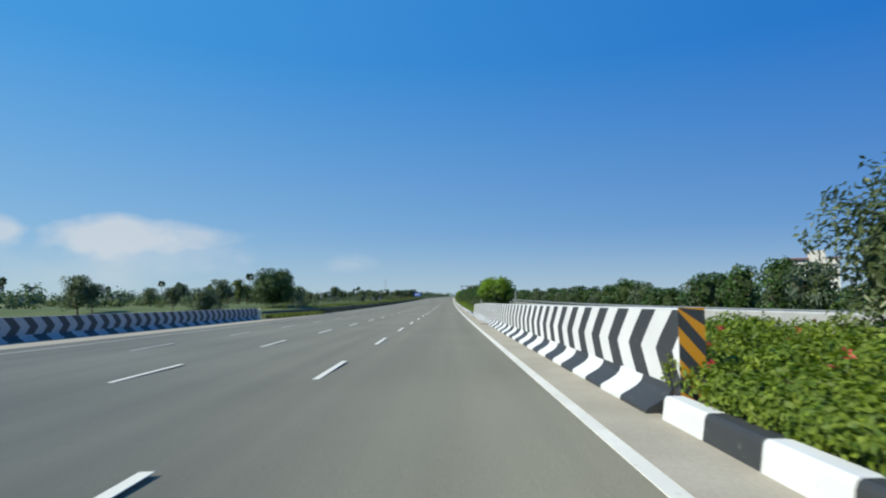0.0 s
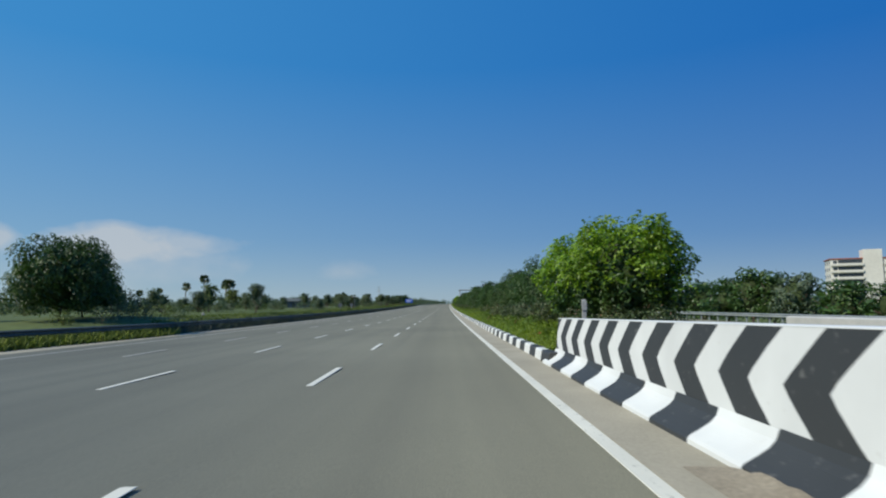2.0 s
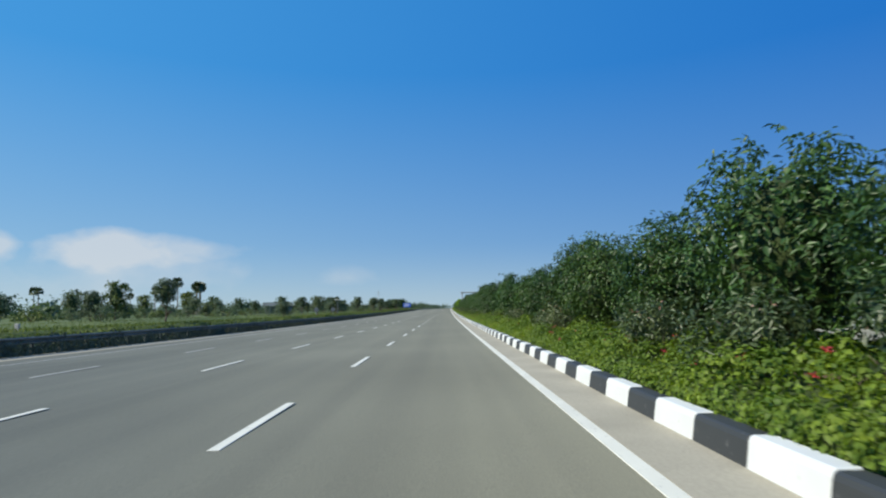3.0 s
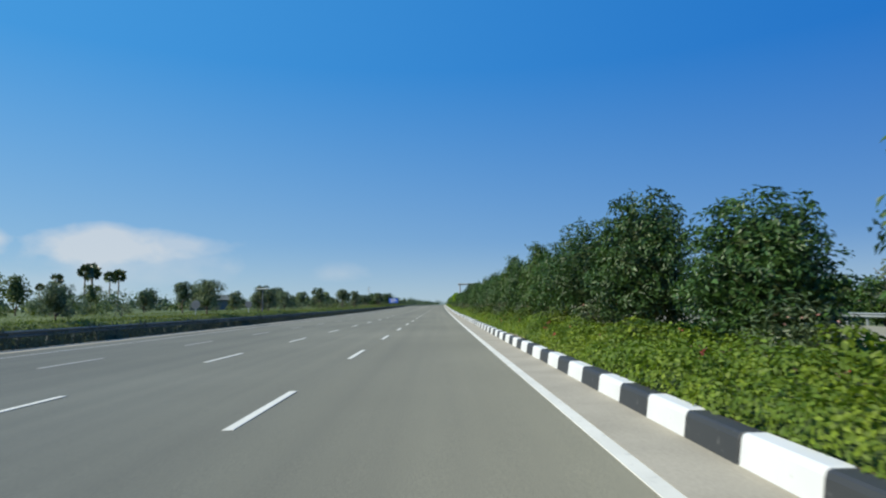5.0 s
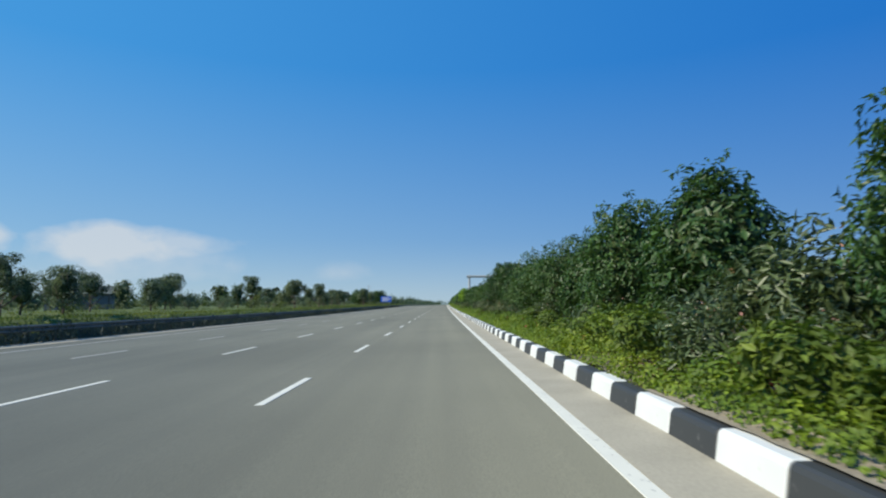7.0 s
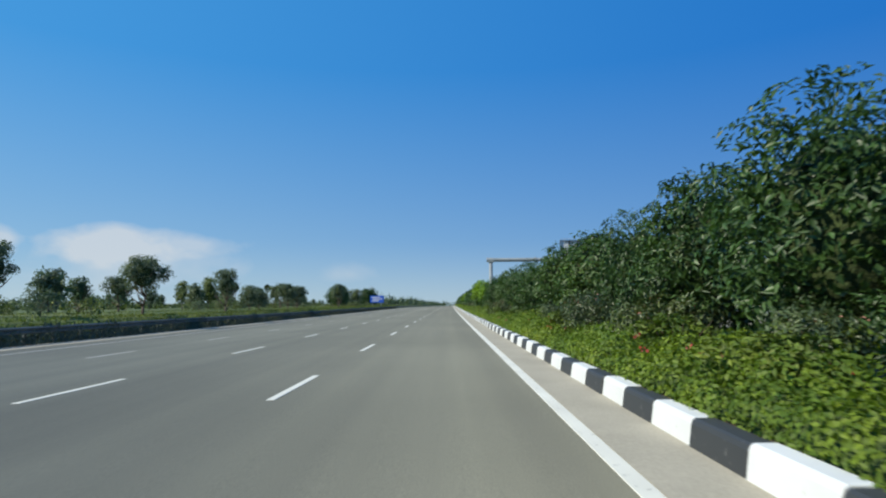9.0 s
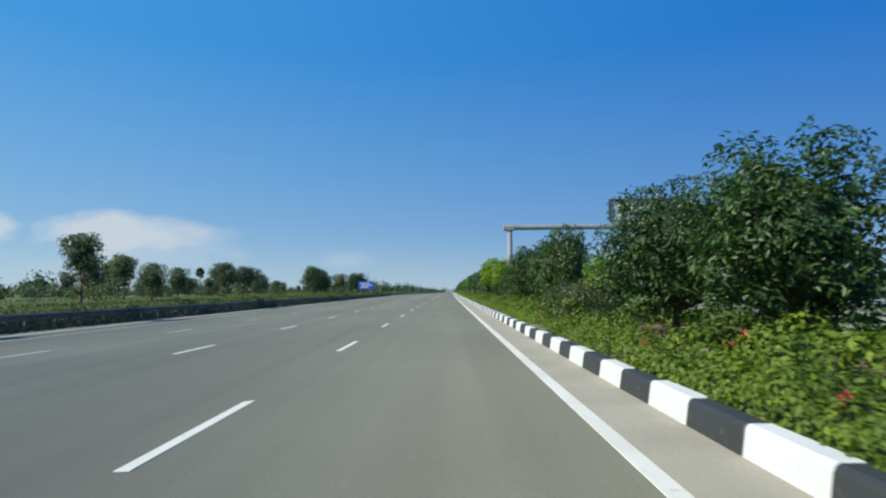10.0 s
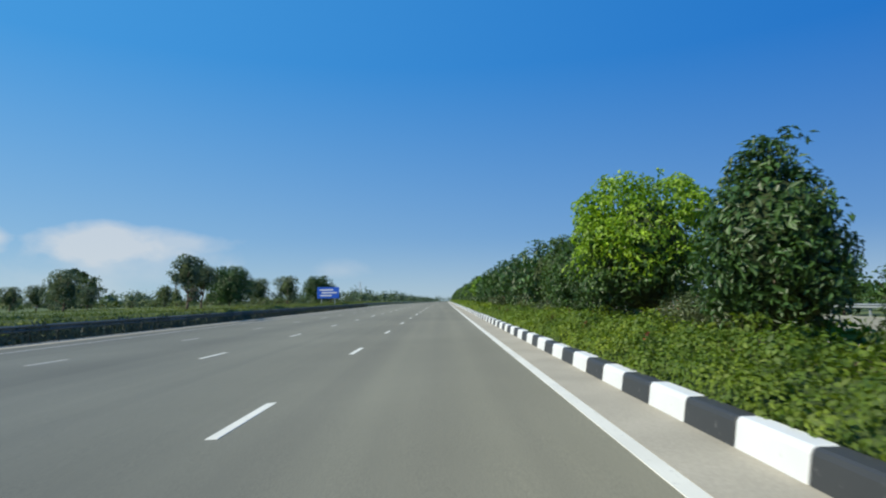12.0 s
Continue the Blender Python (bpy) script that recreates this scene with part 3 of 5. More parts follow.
def barrier(name, s0, s1, front, side, label, first, ends, paint, period=1.090):
    """side: +1 the barrier stands to the right of the carriageway, -1 to its left; front is its foot line."""
    base = FALL * front
    holder = tagged(new(name), label, "crash barrier", "crash barriers")
    d0, d1, d2 = front + side * 0.31, front + side * 0.345, front + side * 0.385
    zf, zm, zt = base + 0.21, base + 0.68, base + 1.148
    back = front + side * 0.60
    part("striped_face", chevron_face([(d0, zf), (d1, zm), (d2, zt)], s0, s1, first, period, period * 0.5, 0.50, side, paint), holder, None, "white face with black chevron stripes")
    core = [(front + side * 0.33, -0.3), (d0 + side * 0.006, zf - 0.05), (d2 + side * 0.006, zt - 0.004), (back - side * 0.02, zt - 0.004), (back, zt - 0.03), (back, -0.3)]
    part("wall", strip("barrier_wall", GREY_CONCRETE, s0 + 0.01, s1 - 0.01, 2, core, True, None, sunk if side > 0 else None), holder)
    cap = [(d2 - side * 0.003, zt - 0.006), (d2 - side * 0.003, zt + 0.001), (d2 + side * 0.012, zt + 0.010), (back - side * 0.02, zt + 0.010), (back + side * 0.004, zt), (back + side * 0.004, zt - 0.03)]
    part("coping", strip("barrier_coping", paint, s0, s1, 2, cap, False, None, sunk if side > 0 else None), holder, None, "white painted top edge")
    # stepped foot in blocks
    prof = [(0.0, -0.05), (0.008, 0.040), (0.032, 0.066), (0.135, 0.122), (0.225, 0.178), (0.280, 0.235), (0.312, 0.315), (0.335, -0.05)]
    k = len(prof)
    verts = [(side * x, y, base + z) for y in (0.0, BLOCK - 0.006) for x, z in prof]
    faces = [(j, j + 1, j + 1 + k, j + k) for j in range(k - 1)] + [tuple(range(k)), tuple(range(2 * k - 1, k - 1, -1))]
    white = mesh_from("foot_block", verts, faces, paint)
    black = mesh_from("foot_block", verts, faces, BLACK)
    first_foot = FOOT
    k = math.ceil((s0 - first_foot) / BLOCK)
    while first_foot + (k + 1) * BLOCK < s1 + 0.5:
        s = first_foot + k * BLOCK
        part("foot_block", white if k % 2 == 0 else black, holder, stand(s, front + random.uniform(-0.01, 0.01), 0, random.uniform(-0.4, 0.4)))
        k += 1
    if ends:
        # slanting amber and black bars on the end that meets the traffic
        lo, hi = min(d0, back), max(d0, back)
        verts, faces, slots = [], [], []
        n = 9
        for i in range(-4, n):
            za, zb = 0.16 + i * 0.17, 0.16 + (i + 1) * 0.17
            lean = 0.34
            def clamp(z):
                return min(max(z, 0.12), zt + 0.02)
            q = [(lo, clamp(za + lean)), (hi, clamp(za)), (hi, clamp(zb)), (lo, clamp(zb + lean))]
            if q[0][1] == q[3][1] and q[1][1] == q[2][1]:
                continue
            b = len(verts)
            verts += [place(s0 - 0.012, d, z) for d, z in q]
            faces.append((b, b + 1, b + 2, b + 3))
            slots.append(i % 2)
        part("end_face", mesh_from("end_face", verts, faces, [AMBER, BLACK], slots), holder, None, "amber and black slanting bars")
    return holder


median_barrier = barrier("crash_barrier", -4.2, 48.0, 2.15, 1, "concrete crash barrier with black and white chevrons", 16.365, True, WHITE)
outer = barrier("crash_barrier", -58.0, 52.2, -19.5, -1, "concrete crash barrier with chevron stripes beside the shoulder, its white dimmed as in shade", 16.1, False, DIMMED_WHITE, 1.24)
bm = bmesh.new()
box(bm, (0.16, 0.14, 1.25), (0, 0, 0.4), 0.015)
part("end_post", bm_mesh("end_post", bm, WHITE), outer, stand(52.35, -19.72, -0.3), "white painted end post")


def plain_barrier():
    holder = tagged(new("crash_barrier"), "plain pale grey back of a concrete barrier across the median", "crash barrier", "crash barriers")
    prof = [(7.62, -0.3), (7.62, 1.0), (7.66, 1.03), (7.84, 1.03), (7.88, 0.99), (8.0, 0.3), (8.2, 0.15), (8.2, -0.2)]
    for i in range(14):
        a = -8.0 + i * 4.0
        part("wall_panel", strip("wall_panel", PLAIN_CONCRETE, a + 0.012, a + 3.988, 2, prof, True), holder)
    return holder


plain_barrier()


def soil_heap(s, length, label, d=1.80, wide=0.37, z=FALL * 2 + 0.004, high=0.10):
    """Washed-down soil lying against the barrier's foot or along the kerb."""
    verts, faces = [], []
    n, k = 14, 6
    for i in range(n + 1):
        f = i / n
        for j in range(k + 1):
            g = j / k
            up = high * math.sin(math.pi * f) * g ** 1.5 * (1 + 0.5 * noise.noise((i * 0.9, j * 0.8, s)))
            verts.append(place(s + length * f, d + wide * g + 0.03 * noise.noise((i, s, 2.0)), z + up))
    for i in range(n):
        for j in range(k):
            a = i * (k + 1) + j
            faces.append((a, a + 1, a + k + 2, a + k + 1))
    ob = new("dirt_mound", mesh_from("dirt_mound", verts, faces, DRY_SOIL, smooth=True))
    tagged(ob, label, "soil", "soil heaps")


soil_heap(22.2, 3.2, "low heap of dry sandy soil against the barrier foot")
soil_heap(37.0, 2.2, "low heap of dry sandy soil against the barrier foot")
for s, length in ((119.0, 3.4), (147.6, 4.2), (188.5, 2.0), (226.0, 3.2), (239.5, 1.8)):
    soil_heap(s, length, "brown soil spilled over the back of the kerb", 2.37, 0.3, 0.312, 0.06)


def bare_patch(s0, s1, d0, d1):
    """Dry sandy soil that lies open where the hedge has died back."""
    n, k = round((s1 - s0) * 3), round((d1 - d0) * 4)
    verts, faces = [], []
    for i in range(n + 1):
        for j in range(k + 1):
            f, g = i / n, j / k
            edge = min(f, 1 - f) * 4 + 0.5 * noise.noise((i * 0.4, j * 0.4, s0))
            z = 0.285 + 0.07 * noise.noise((i * 0.35, j * 0.45, 7.0)) + 0.03 * noise.noise((i * 1.3, j * 1.2, 2.0))
            verts.append(place(s0 + (s1 - s0) * f, d0 + (d1 - d0) * g, z - 0.25 * max(0, 0.5 - edge)))
    for i in range(n):
        for j in range(k):
            a = i * (k + 1) + j
            faces.append((a, a + 1, a + k + 2, a + k + 1))
    ob = new("bare_soil", mesh_from("bare_soil", verts, faces, DRY_SOIL, smooth=True))
    tagged(ob, "patch of dry sandy soil between hedge and trees", "soil", "", "structure")


bare_patch(152.2, 158.4, 2.52, 6.3)
bare_patch(218.5, 230.5, 2.9, 6.4)


def chips():
    """Broken paint and concrete on the barrier's face, above the soil heap."""
    rng = random.Random(17)
    verts, faces, slots = [], [], []
    for i in range(34):
        s, f = 24.2 + 2.6 * rng.random() ** 0.8, rng.random() ** 1.6
        r = rng.uniform(0.015, 0.05)
        b, k = len(verts), rng.choice((5, 6, 7))
        for j in range(k):
            a = 6.283 * j / k
            q = r * rng.uniform(0.5, 1.2)
            g = f * 0.5 + q * math.sin(a)
            verts.append(place(s + q * 1.4 * math.cos(a), 2.462 + 0.075 * g - 0.004, FALL * 2.15 + 0.30 + g))
        faces.append(tuple(range(b + k - 1, b - 1, -1)))
        slots.append(i % 2)
    return mesh_from("chips", verts, faces, [GREY_CONCRETE, BLACK], slots)


part("chips", chips(), median_barrier, None, "chipped paint and broken concrete")["kind"] = "stuff"


# ---- guard rail of the outer edge ----
def rail_offset(s):
    """The rail swings out to meet the barrier's end."""
    f = min(max((76 - s) / 24, 0), 1)
    return -1.6 * f * f * (3 - 2 * f)


def guard_rail(name, d, face, s0, s1, label, parts_to, steel, swing):
    holder = tagged(new(name), label, "guard rail", "guard rails")
    z0 = FALL * -17.8
    w = [(0.0, 0.80), (0.02, 0.80), (0.085, 0.755), (0.085, 0.715), (0.01, 0.665), (0.01, 0.625), (0.085, 0.575), (0.085, 0.535), (0.02, 0.49), (0.0, 0.49)]
    prof = [(d + face * x, z0 + z) for x, z in w]
    part("beam", strip("guard_beam", steel, s0, s1, 4, prof, False, swing), holder, None, "ribbed steel beam")
    bm = bmesh.new()
    box(bm, (0.11, 0.15, 1.15), (-face * 0.16, 0, 0.15))
    post = bm_mesh("post", bm, steel)
    bm = bmesh.new()
    box(bm, (0.12, 0.16, 0.33), (-face * 0.05, 0, 0.64))
    spacer = bm_mesh("spacer", bm, steel)
    s = s0 + 1
    while s < parts_to:
        p = part("post", post, holder, stand(s, d + (swing(s) if swing else 0.0), z0))
        part("spacer", spacer, p)
        s += 2.0
    return holder


guard_rail("guard_rail", -18.0, 1, 52.5, 1000, "steel guard rail along the outer shoulder, coloured dark as in shade", 330, RAIL_STEEL, rail_offset)
guard_rail("guard_rail", 27.95, -1, -40, 900, "grey steel guard rail along the far edge of the other carriageway", 330, BEAM_STEEL, None)


# ---- sign gantry over the opposite carriageway ----
def gantry():
    S = 261.0
    holder = tagged(new("sign_gantry"), "grey steel sign gantry on round posts spanning the other carriageway", "sign gantry")
    holder.matrix_basis = stand(S, 5.25)
    reach, zb, rb = 24.2, 6.43, 0.228
    for x in (0.0, reach):
        bm = bmesh.new()
        tube(bm, (x, 0, -0.4), (x, 0, zb - 0.4), 0.235, 0.215, 16)
        p = part("post", bm_mesh("gantry_post", bm, STEEL, False), holder)
        bm = bmesh.new()
        box(bm, (0.8, 0.8, 0.05), (x, 0, 0.32), 0.01)
        for a in range(4):
            tube(bm, (x + 0.3 * (-1) ** a, 0.3 * (-1) ** (a // 2), 0.3), (x + 0.3 * (-1) ** a, 0.3 * (-1) ** (a // 2), 0.42), 0.03, None, 6)
        part("base_plate", bm_mesh("base_plate", bm, STEEL), p)
        bm = bmesh.new()
        # the post widens into the saddle under the beam
        for i, (r0, r1) in enumerate(((0.217, 0.222), (0.222, 0.24), (0.24, 0.275), (0.275, 0.33))):
            tube(bm, (x, 0, zb - 0.42 + 0.055 * i), (x, 0, zb - 0.42 + 0.055 * (i + 1)), r0, r1, 16)
        part("collar", bm_mesh("collar", bm, BEAM_STEEL), p)
        # sleeve round the beam
        bm = bmesh.new()
        tube(bm, (x - 0.42, 0, zb), (x + 0.42, 0, zb), rb + 0.035, None, 20)
        box(bm, (0.72, 0.50, 0.2), (x, 0, zb - 0.15), 0.04)
        part("saddle", bm_mesh("saddle", bm, BEAM_STEEL), holder)
    bm = bmesh.new()
    tube(bm, (-0.45, 0, zb), (reach + 0.45, 0, zb), rb, None, 20)
    part("beam", bm_mesh("gantry_beam", bm, BEAM_STEEL), holder)
    bm = bmesh.new()
    tube(bm, (-0.50, 0, zb), (-0.43, 0, zb), rb + 0.05, None, 20)
    part("end_cap", bm_mesh("end_cap", bm, STEEL), holder)
    for x in (5.3, 12.0, 18.7):
        bm = bmesh.new()
        for e in (-0.05, 0.05):
            tube(bm, (x + e - 0.025, 0, zb), (x + e + 0.025, 0, zb), rb + 0.075, None, 20)
        for a in range(14):
            c, s = math.cos(a * 0.4488), math.sin(a * 0.4488)
            tube(bm, (x - 0.11, c * (rb + 0.045), zb + s * (rb + 0.045)), (x + 0.11, c * (rb + 0.045), zb + s * (rb + 0.045)), 0.018, None, 5)
        part("flange", bm_mesh("flange", bm, BEAM_STEEL), holder, None, "bolted ring flange")
    # walkway on brackets on the near side of the beam, its end cut off at a slant
    x0, x1 = 8.4, 14.45
    deck = part("walkway", None, holder)
    bm = bmesh.new()
    vs = [bm.verts.new(v) for y in (-1.15, -0.26) for v in ((x0 + 0.5, y, zb + 0.14), (23.9, y, zb + 0.14), (23.9, y, zb + 0.21), (x0 + 0.5, y, zb + 0.21))]
    for f in ((0, 1, 2, 3), (7, 6, 5, 4), (0, 4, 5, 1), (1, 5, 6, 2), (2, 6, 7, 3), (3, 7, 4, 0)):
        bm.faces.new([vs[i] for i in f])
    part("deck", bm_mesh("deck", bm, DARK_STEEL), deck, None, "dark grating deck")
    bm = bmesh.new()
    vs = [bm.verts.new(v) for y in (-1.19, -1.15) for v in ((x0 + 0.9, y, zb - 0.16), (23.9, y, zb - 0.16), (23.9, y, zb + 0.25), (x0 + 0.45, y, zb + 0.25))]
    for f in ((0, 1, 2, 3), (7, 6, 5, 4), (0, 4, 5, 1), (1, 5, 6, 2), (2, 6, 7, 3), (3, 7, 4, 0)):
        bm.faces.new([vs[i] for i in f])
    part("fascia", bm_mesh("fascia", bm, SIGN_BACK), deck, None, "dark grey edge girder")
    for i in range(7):
        bm = bmesh.new()
        x = x0 + 0.9 + i * 2.4
        tube(bm, (x, -1.13, zb + 0.12), (x, -0.2, zb - 0.14), 0.035, None, 6)
        part("bracket", bm_mesh("bracket", bm, SIGN_BACK), deck)
    for z in (0.62, 0.95, 1.28):
        bm = bmesh.new()
        tube(bm, (x0 + 0.6, -1.13, zb + z), (23.9, -1.13, zb + z), 0.02, None, 6)
        part("handrail", bm_mesh("handrail", bm, SIGN_BACK), deck)
    bm = bmesh.new()
    tube(bm, (0, 0, 0.2), (0, 0, 1.28), 0.024, None, 6)
    post = bm_mesh("railing_post", bm, SIGN_BACK)
    for i in range(13):
        part("railing_post", post, deck, Matrix.Translation((x0 + 0.6 + i * 1.24, -1.13, zb)))
    # display board seen from behind: deep dark sides, ribs, braces and pale panels
    z0, z1 = zb + 0.50, zb + 2.26
    board = part("display_board", None, holder)
    bm = bmesh.new()
    for z in (z1 + 0.02, z0 - 0.02):
        box(bm, (x1 - x0 + 0.12, 0.34, 0.07), ((x0 + x1) / 2, 0.34, z))
    for x in (x0 - 0.04, x1 + 0.04):
        box(bm, (0.06, 0.36, z1 - z0), (x, 0.34, (z0 + z1) / 2))
    box(bm, (x1 - x0, 0.07, 0.05), ((x0 + x1) / 2, 0.24, (z0 + z1) / 2))
    for i in range(1, 6):
        box(bm, (0.085, 0.16, z1 - z0), (x0 + (x1 - x0) * i / 6, 0.30, (z0 + z1) / 2))
        box(bm, (0.03, 0.10, z1 - z0), (x0 + (x1 - x0) * i / 6 + 0.11, 0.27, (z0 + z1) / 2))
    part("frame", bm_mesh("board_frame", bm, DARK_STEEL), board, None, "dark steel ribs")
    w, h = (x1 - x0) / 6 - 0.09, (z1 - z0) / 2 - 0.08
    bm = bmesh.new()
    box(bm, (w, 0.04, h), (0, 0, 0), 0.01)
    panel = bm_mesh("panel", bm, PANEL)
    bm = bmesh.new()
    tube(bm, (-w * 0.42, 0, -h * 0.4), (w * 0.42, 0, h * 0.4), 0.012, None, 5)
    brace = bm_mesh("brace", bm, DARK_STEEL)
    for i in range(6):
        for j in range(2):
            at = Matrix.Translation((x0 + (x1 - x0) * (i + 0.5) / 6, 0.36, z0 + (z1 - z0) * (j * 0.5 + 0.25)))
            part("panel", panel, board, at)
            part("brace", brace, board, at @ Matrix.Translation((0, -0.12, 0)) @ Matrix.Diagonal((1 if (i + j) % 2 else -1, 1, 1, 1)))
    bm = bmesh.new()
    for i in range(4):
        x = x0 + (x1 - x0) * i / 3
        tube(bm, (x, -0.3, z1 + 0.16), (x, 0.3, z1 + 0.03), 0.02, None, 6)
    tube(bm, (x0 - 0.05, -0.3, z1 + 0.16), (x1 + 0.1, -0.3, z1 + 0.16), 0.022, None, 6)
    tube(bm, (x0 + 0.35, -0.3, zb + 0.2), (x0 + 0.35, -0.3, z1 + 0.16), 0.025, None, 6)
    part("maintenance_rail", bm_mesh("maintenance_rail", bm, STEEL), board)
    # small cabinets and a dome camera on top
    bm = bmesh.new()
    box(bm, (0.42, 0.3, 0.50), (15.45, 0.15, zb + 0.85), 0.02)
    box(bm, (0.40, 0.28, 0.26), (15.5, 0.15, zb + 1.75), 0.02)
    tube(bm, (15.7, 0.15, zb + 0.2), (15.7, 0.15, zb + 1.85), 0.04, None, 8)
    part("equipment_box", bm_mesh("equipment_box", bm, PANEL), holder, None, "white equipment boxes on a short pole")
    bm = bmesh.new()
    tube(bm, (12.3, 0.3, z1), (12.3, 0.3, z1 + 0.25), 0.03, None, 6)
    bmesh.ops.create_uvsphere(bm, u_segments=10, v_segments=6, radius=0.14, matrix=Matrix.Translation((12.3, 0.3, z1 + 0.33)))
    part("dome_camera", bm_mesh("dome_camera", bm, PANEL, True), holder, None, "white dome")


gantry()


# ---- roadside signs and posts ----
def blue_sign():
    holder = tagged(new("road_sign"), "blue direction sign with white lettering on steel posts", "road sign")
    holder.matrix_basis = stand(363, -20.6, 0.62)
    for x in (-1.2, 1.2):
        bm = bmesh.new()
        tube(bm, (x, 0.06, -0.3), (x, 0.06, 3.0), 0.06, None, 8)
        part("post", bm_mesh("sign_post", bm, STEEL), holder)
    bm = bmesh.new()
    box(bm, (3.9, 0.05, 2.0), (0, 0, 2.05), 0.02)
    plate = part("plate", bm_mesh("sign_plate", bm, SIGN_BLUE), holder, None, "blue plate")
    bm = bmesh.new()
    for x, z, w in ((-0.3, 2.55, 2.4), (0.2, 2.05, 2.7), (-0.4, 1.55, 2.0)):
        box(bm, (w, 0.012, 0.22), (x, -0.03, z))
    part("lettering", bm_mesh("lettering", bm, PANEL), plate, None, "white lettering")


def tee_lamp():
    holder = tagged(new("lamp_post"), "slim roadside lamp post with a flat white head", "lamp post")
    holder.matrix_basis = stand(171.8, -20.6, 0.65)
    bm = bmesh.new()
    tube(bm, (0, 0, -0.2), (0, 0, 2.75), 0.07, 0.05, 8)
    part("pole", bm_mesh("pole", bm, SIGN_BACK), holder)
    bm = bmesh.new()
    box(bm, (1.25, 0.5, 0.09), (0, 0, 2.8), 0.02)
    part("head", bm_mesh("head", bm, PANEL), holder, None, "flat white head")


def round_sign(s, d):
    holder = tagged(new("road_sign"), "small round sign on a thin post, grey back", "road sign", "round signs")
    holder.matrix_basis = stand(s, d, 0.62)
    bm = bmesh.new()
    tube(bm, (0, 0.03, -0.2), (0, 0.03, 1.3), 0.035, None, 8)
    part("post", bm_mesh("post", bm, STEEL), holder)
    bm = bmesh.new()
    tube(bm, (0, -0.01, 1.0), (0, 0.01, 1.0), 0.36, None, 20)
    part("plate", bm_mesh("plate", bm, SIGN_BACK), holder)


def marker_post():
    holder = tagged(new("marker_post"), "pale weathered marker post at the end of the barrier", "post")
    holder.matrix_basis = stand(48.6, 3.25, 0.2)
    bm = bmesh.new()
    box(bm, (0.10, 0.05, 1.3), (0, 0, 0.6), 0.01)
    part("post", bm_mesh("marker", bm, GREY_CONCRETE), holder)
    bm = bmesh.new()
    box(bm, (0.12, 0.03, 0.22), (0, -0.03, 1.1), 0.01)
    part("plate", bm_mesh("marker_plate", bm, GREY_CONCRETE), holder)


def milestone():
    bm = bmesh.new()
    box(bm, (0.22, 0.12, 0.42), (0, 0, 0.15), 0.04)
    ob = new("milestone", bm_mesh("milestone", bm, DIMMED_WHITE))
    ob.matrix_basis = stand(86, -20.6, 0.65)
    tagged(ob, "white painted kilometre stone on the verge", "milestone")


blue_sign()
tee_lamp()
round_sign(166, -20.4)
round_sign(152, -20.4)
marker_post()
milestone()


# ---- buildings far off ----
def apartment_block(s, d, wide, deep, storeys, z_base, label, red):
    holder = tagged(new("apartment_building"), label, "building", "far buildings")
    holder.matrix_basis = stand(s, d, z_base, -24)
    h = storeys * 3.1
    bm = bmesh.new()
    box(bm, (wide, deep, h + 3), (0, 0, h / 2 - 1.5), 0.1)
    part("wall", bm_mesh("building_wall", bm, WALL_WHITE), holder)
    bm = bmesh.new()
    box(bm, (wide * 0.28, deep * 0.5, h + 4.2), (wide * 0.13, -deep * 0.3, (h + 4.2) / 2), 0.1)
    part("stair_tower", bm_mesh("stair_tower", bm, WALL_WHITE), holder)
    bm = bmesh.new()
    box(bm, (wide + 0.8, deep + 0.8, 0.5), (0, 0, h + 0.25), 0.05)
    part("roof", bm_mesh("building_roof", bm, ROOF_RED if red else WALL_WHITE), holder, None, "flat roof edge")
    bm = bmesh.new()
    box(bm, (1.5, 0.25, 1.4), (0, 0, 0), 0.04)
    pane = bm_mesh("window", bm, GLASS_DARK)
    bm = bmesh.new()
    box(bm, (3.6, 1.3, 1.0), (0, 0, 0), 0.05)
    balcony = bm_mesh("balcony", bm, WALL_WHITE)
    # dark panel on the wall that stands for the shaded recess behind a balcony
    bm = bmesh.new()
    box(bm, (wide * 0.36, 0.3, 1.7), (0, 0, 0), 0.04)
    recess = bm_mesh("balcony_opening", bm, GLASS_DARK)
    bm = bmesh.new()
    box(bm, (wide * 0.38, 1.5, 1.1), (0, 0, 0), 0.05)
    wide_balcony = bm_mesh("wide_balcony", bm, WALL_WHITE)
    for f in range(storeys):
        for i in range(int(wide / 3.4)):
            x = -wide / 2 + 1.9 + i * 3.4
            if abs(x - wide * 0.13) < wide * 0.14 + 0.8 or (red and -wide * 0.40 < x < 0):
                continue
            part("window", pane, holder, Matrix.Translation((x, -deep / 2 - 0.02, f * 3.1 + 1.8)))
            if i % 2 == 0:
                part("balcony", balcony, holder, Matrix.Translation((x, -deep / 2 - 0.6, f * 3.1 + 0.6)))
        if red:
            part("balcony_opening", recess, holder, Matrix.Translation((-wide * 0.20, -deep / 2 - 0.03, f * 3.1 + 1.95)))
            part("balcony", wide_balcony, holder, Matrix.Translation((-wide * 0.20, -deep / 2 - 0.7, f * 3.1 + 0.65)))
        for j in range(3):
            y = -deep / 2 + 2.2 + j * (deep - 4.4) / 2
            part("window", pane, holder, Matrix.Translation((-wide / 2 - 0.02, y, f * 3.1 + 1.8)) @ Matrix.Rotation(1.5708, 4, "Z"))


apartment_block(317, 193, 26, 16, 6, 1.2, "white apartment building with balconies and stair tower beyond trees", True)
apartment_block(300, 232, 24, 14, 6, 0.6, "white apartment building with rows of dark windows", False)


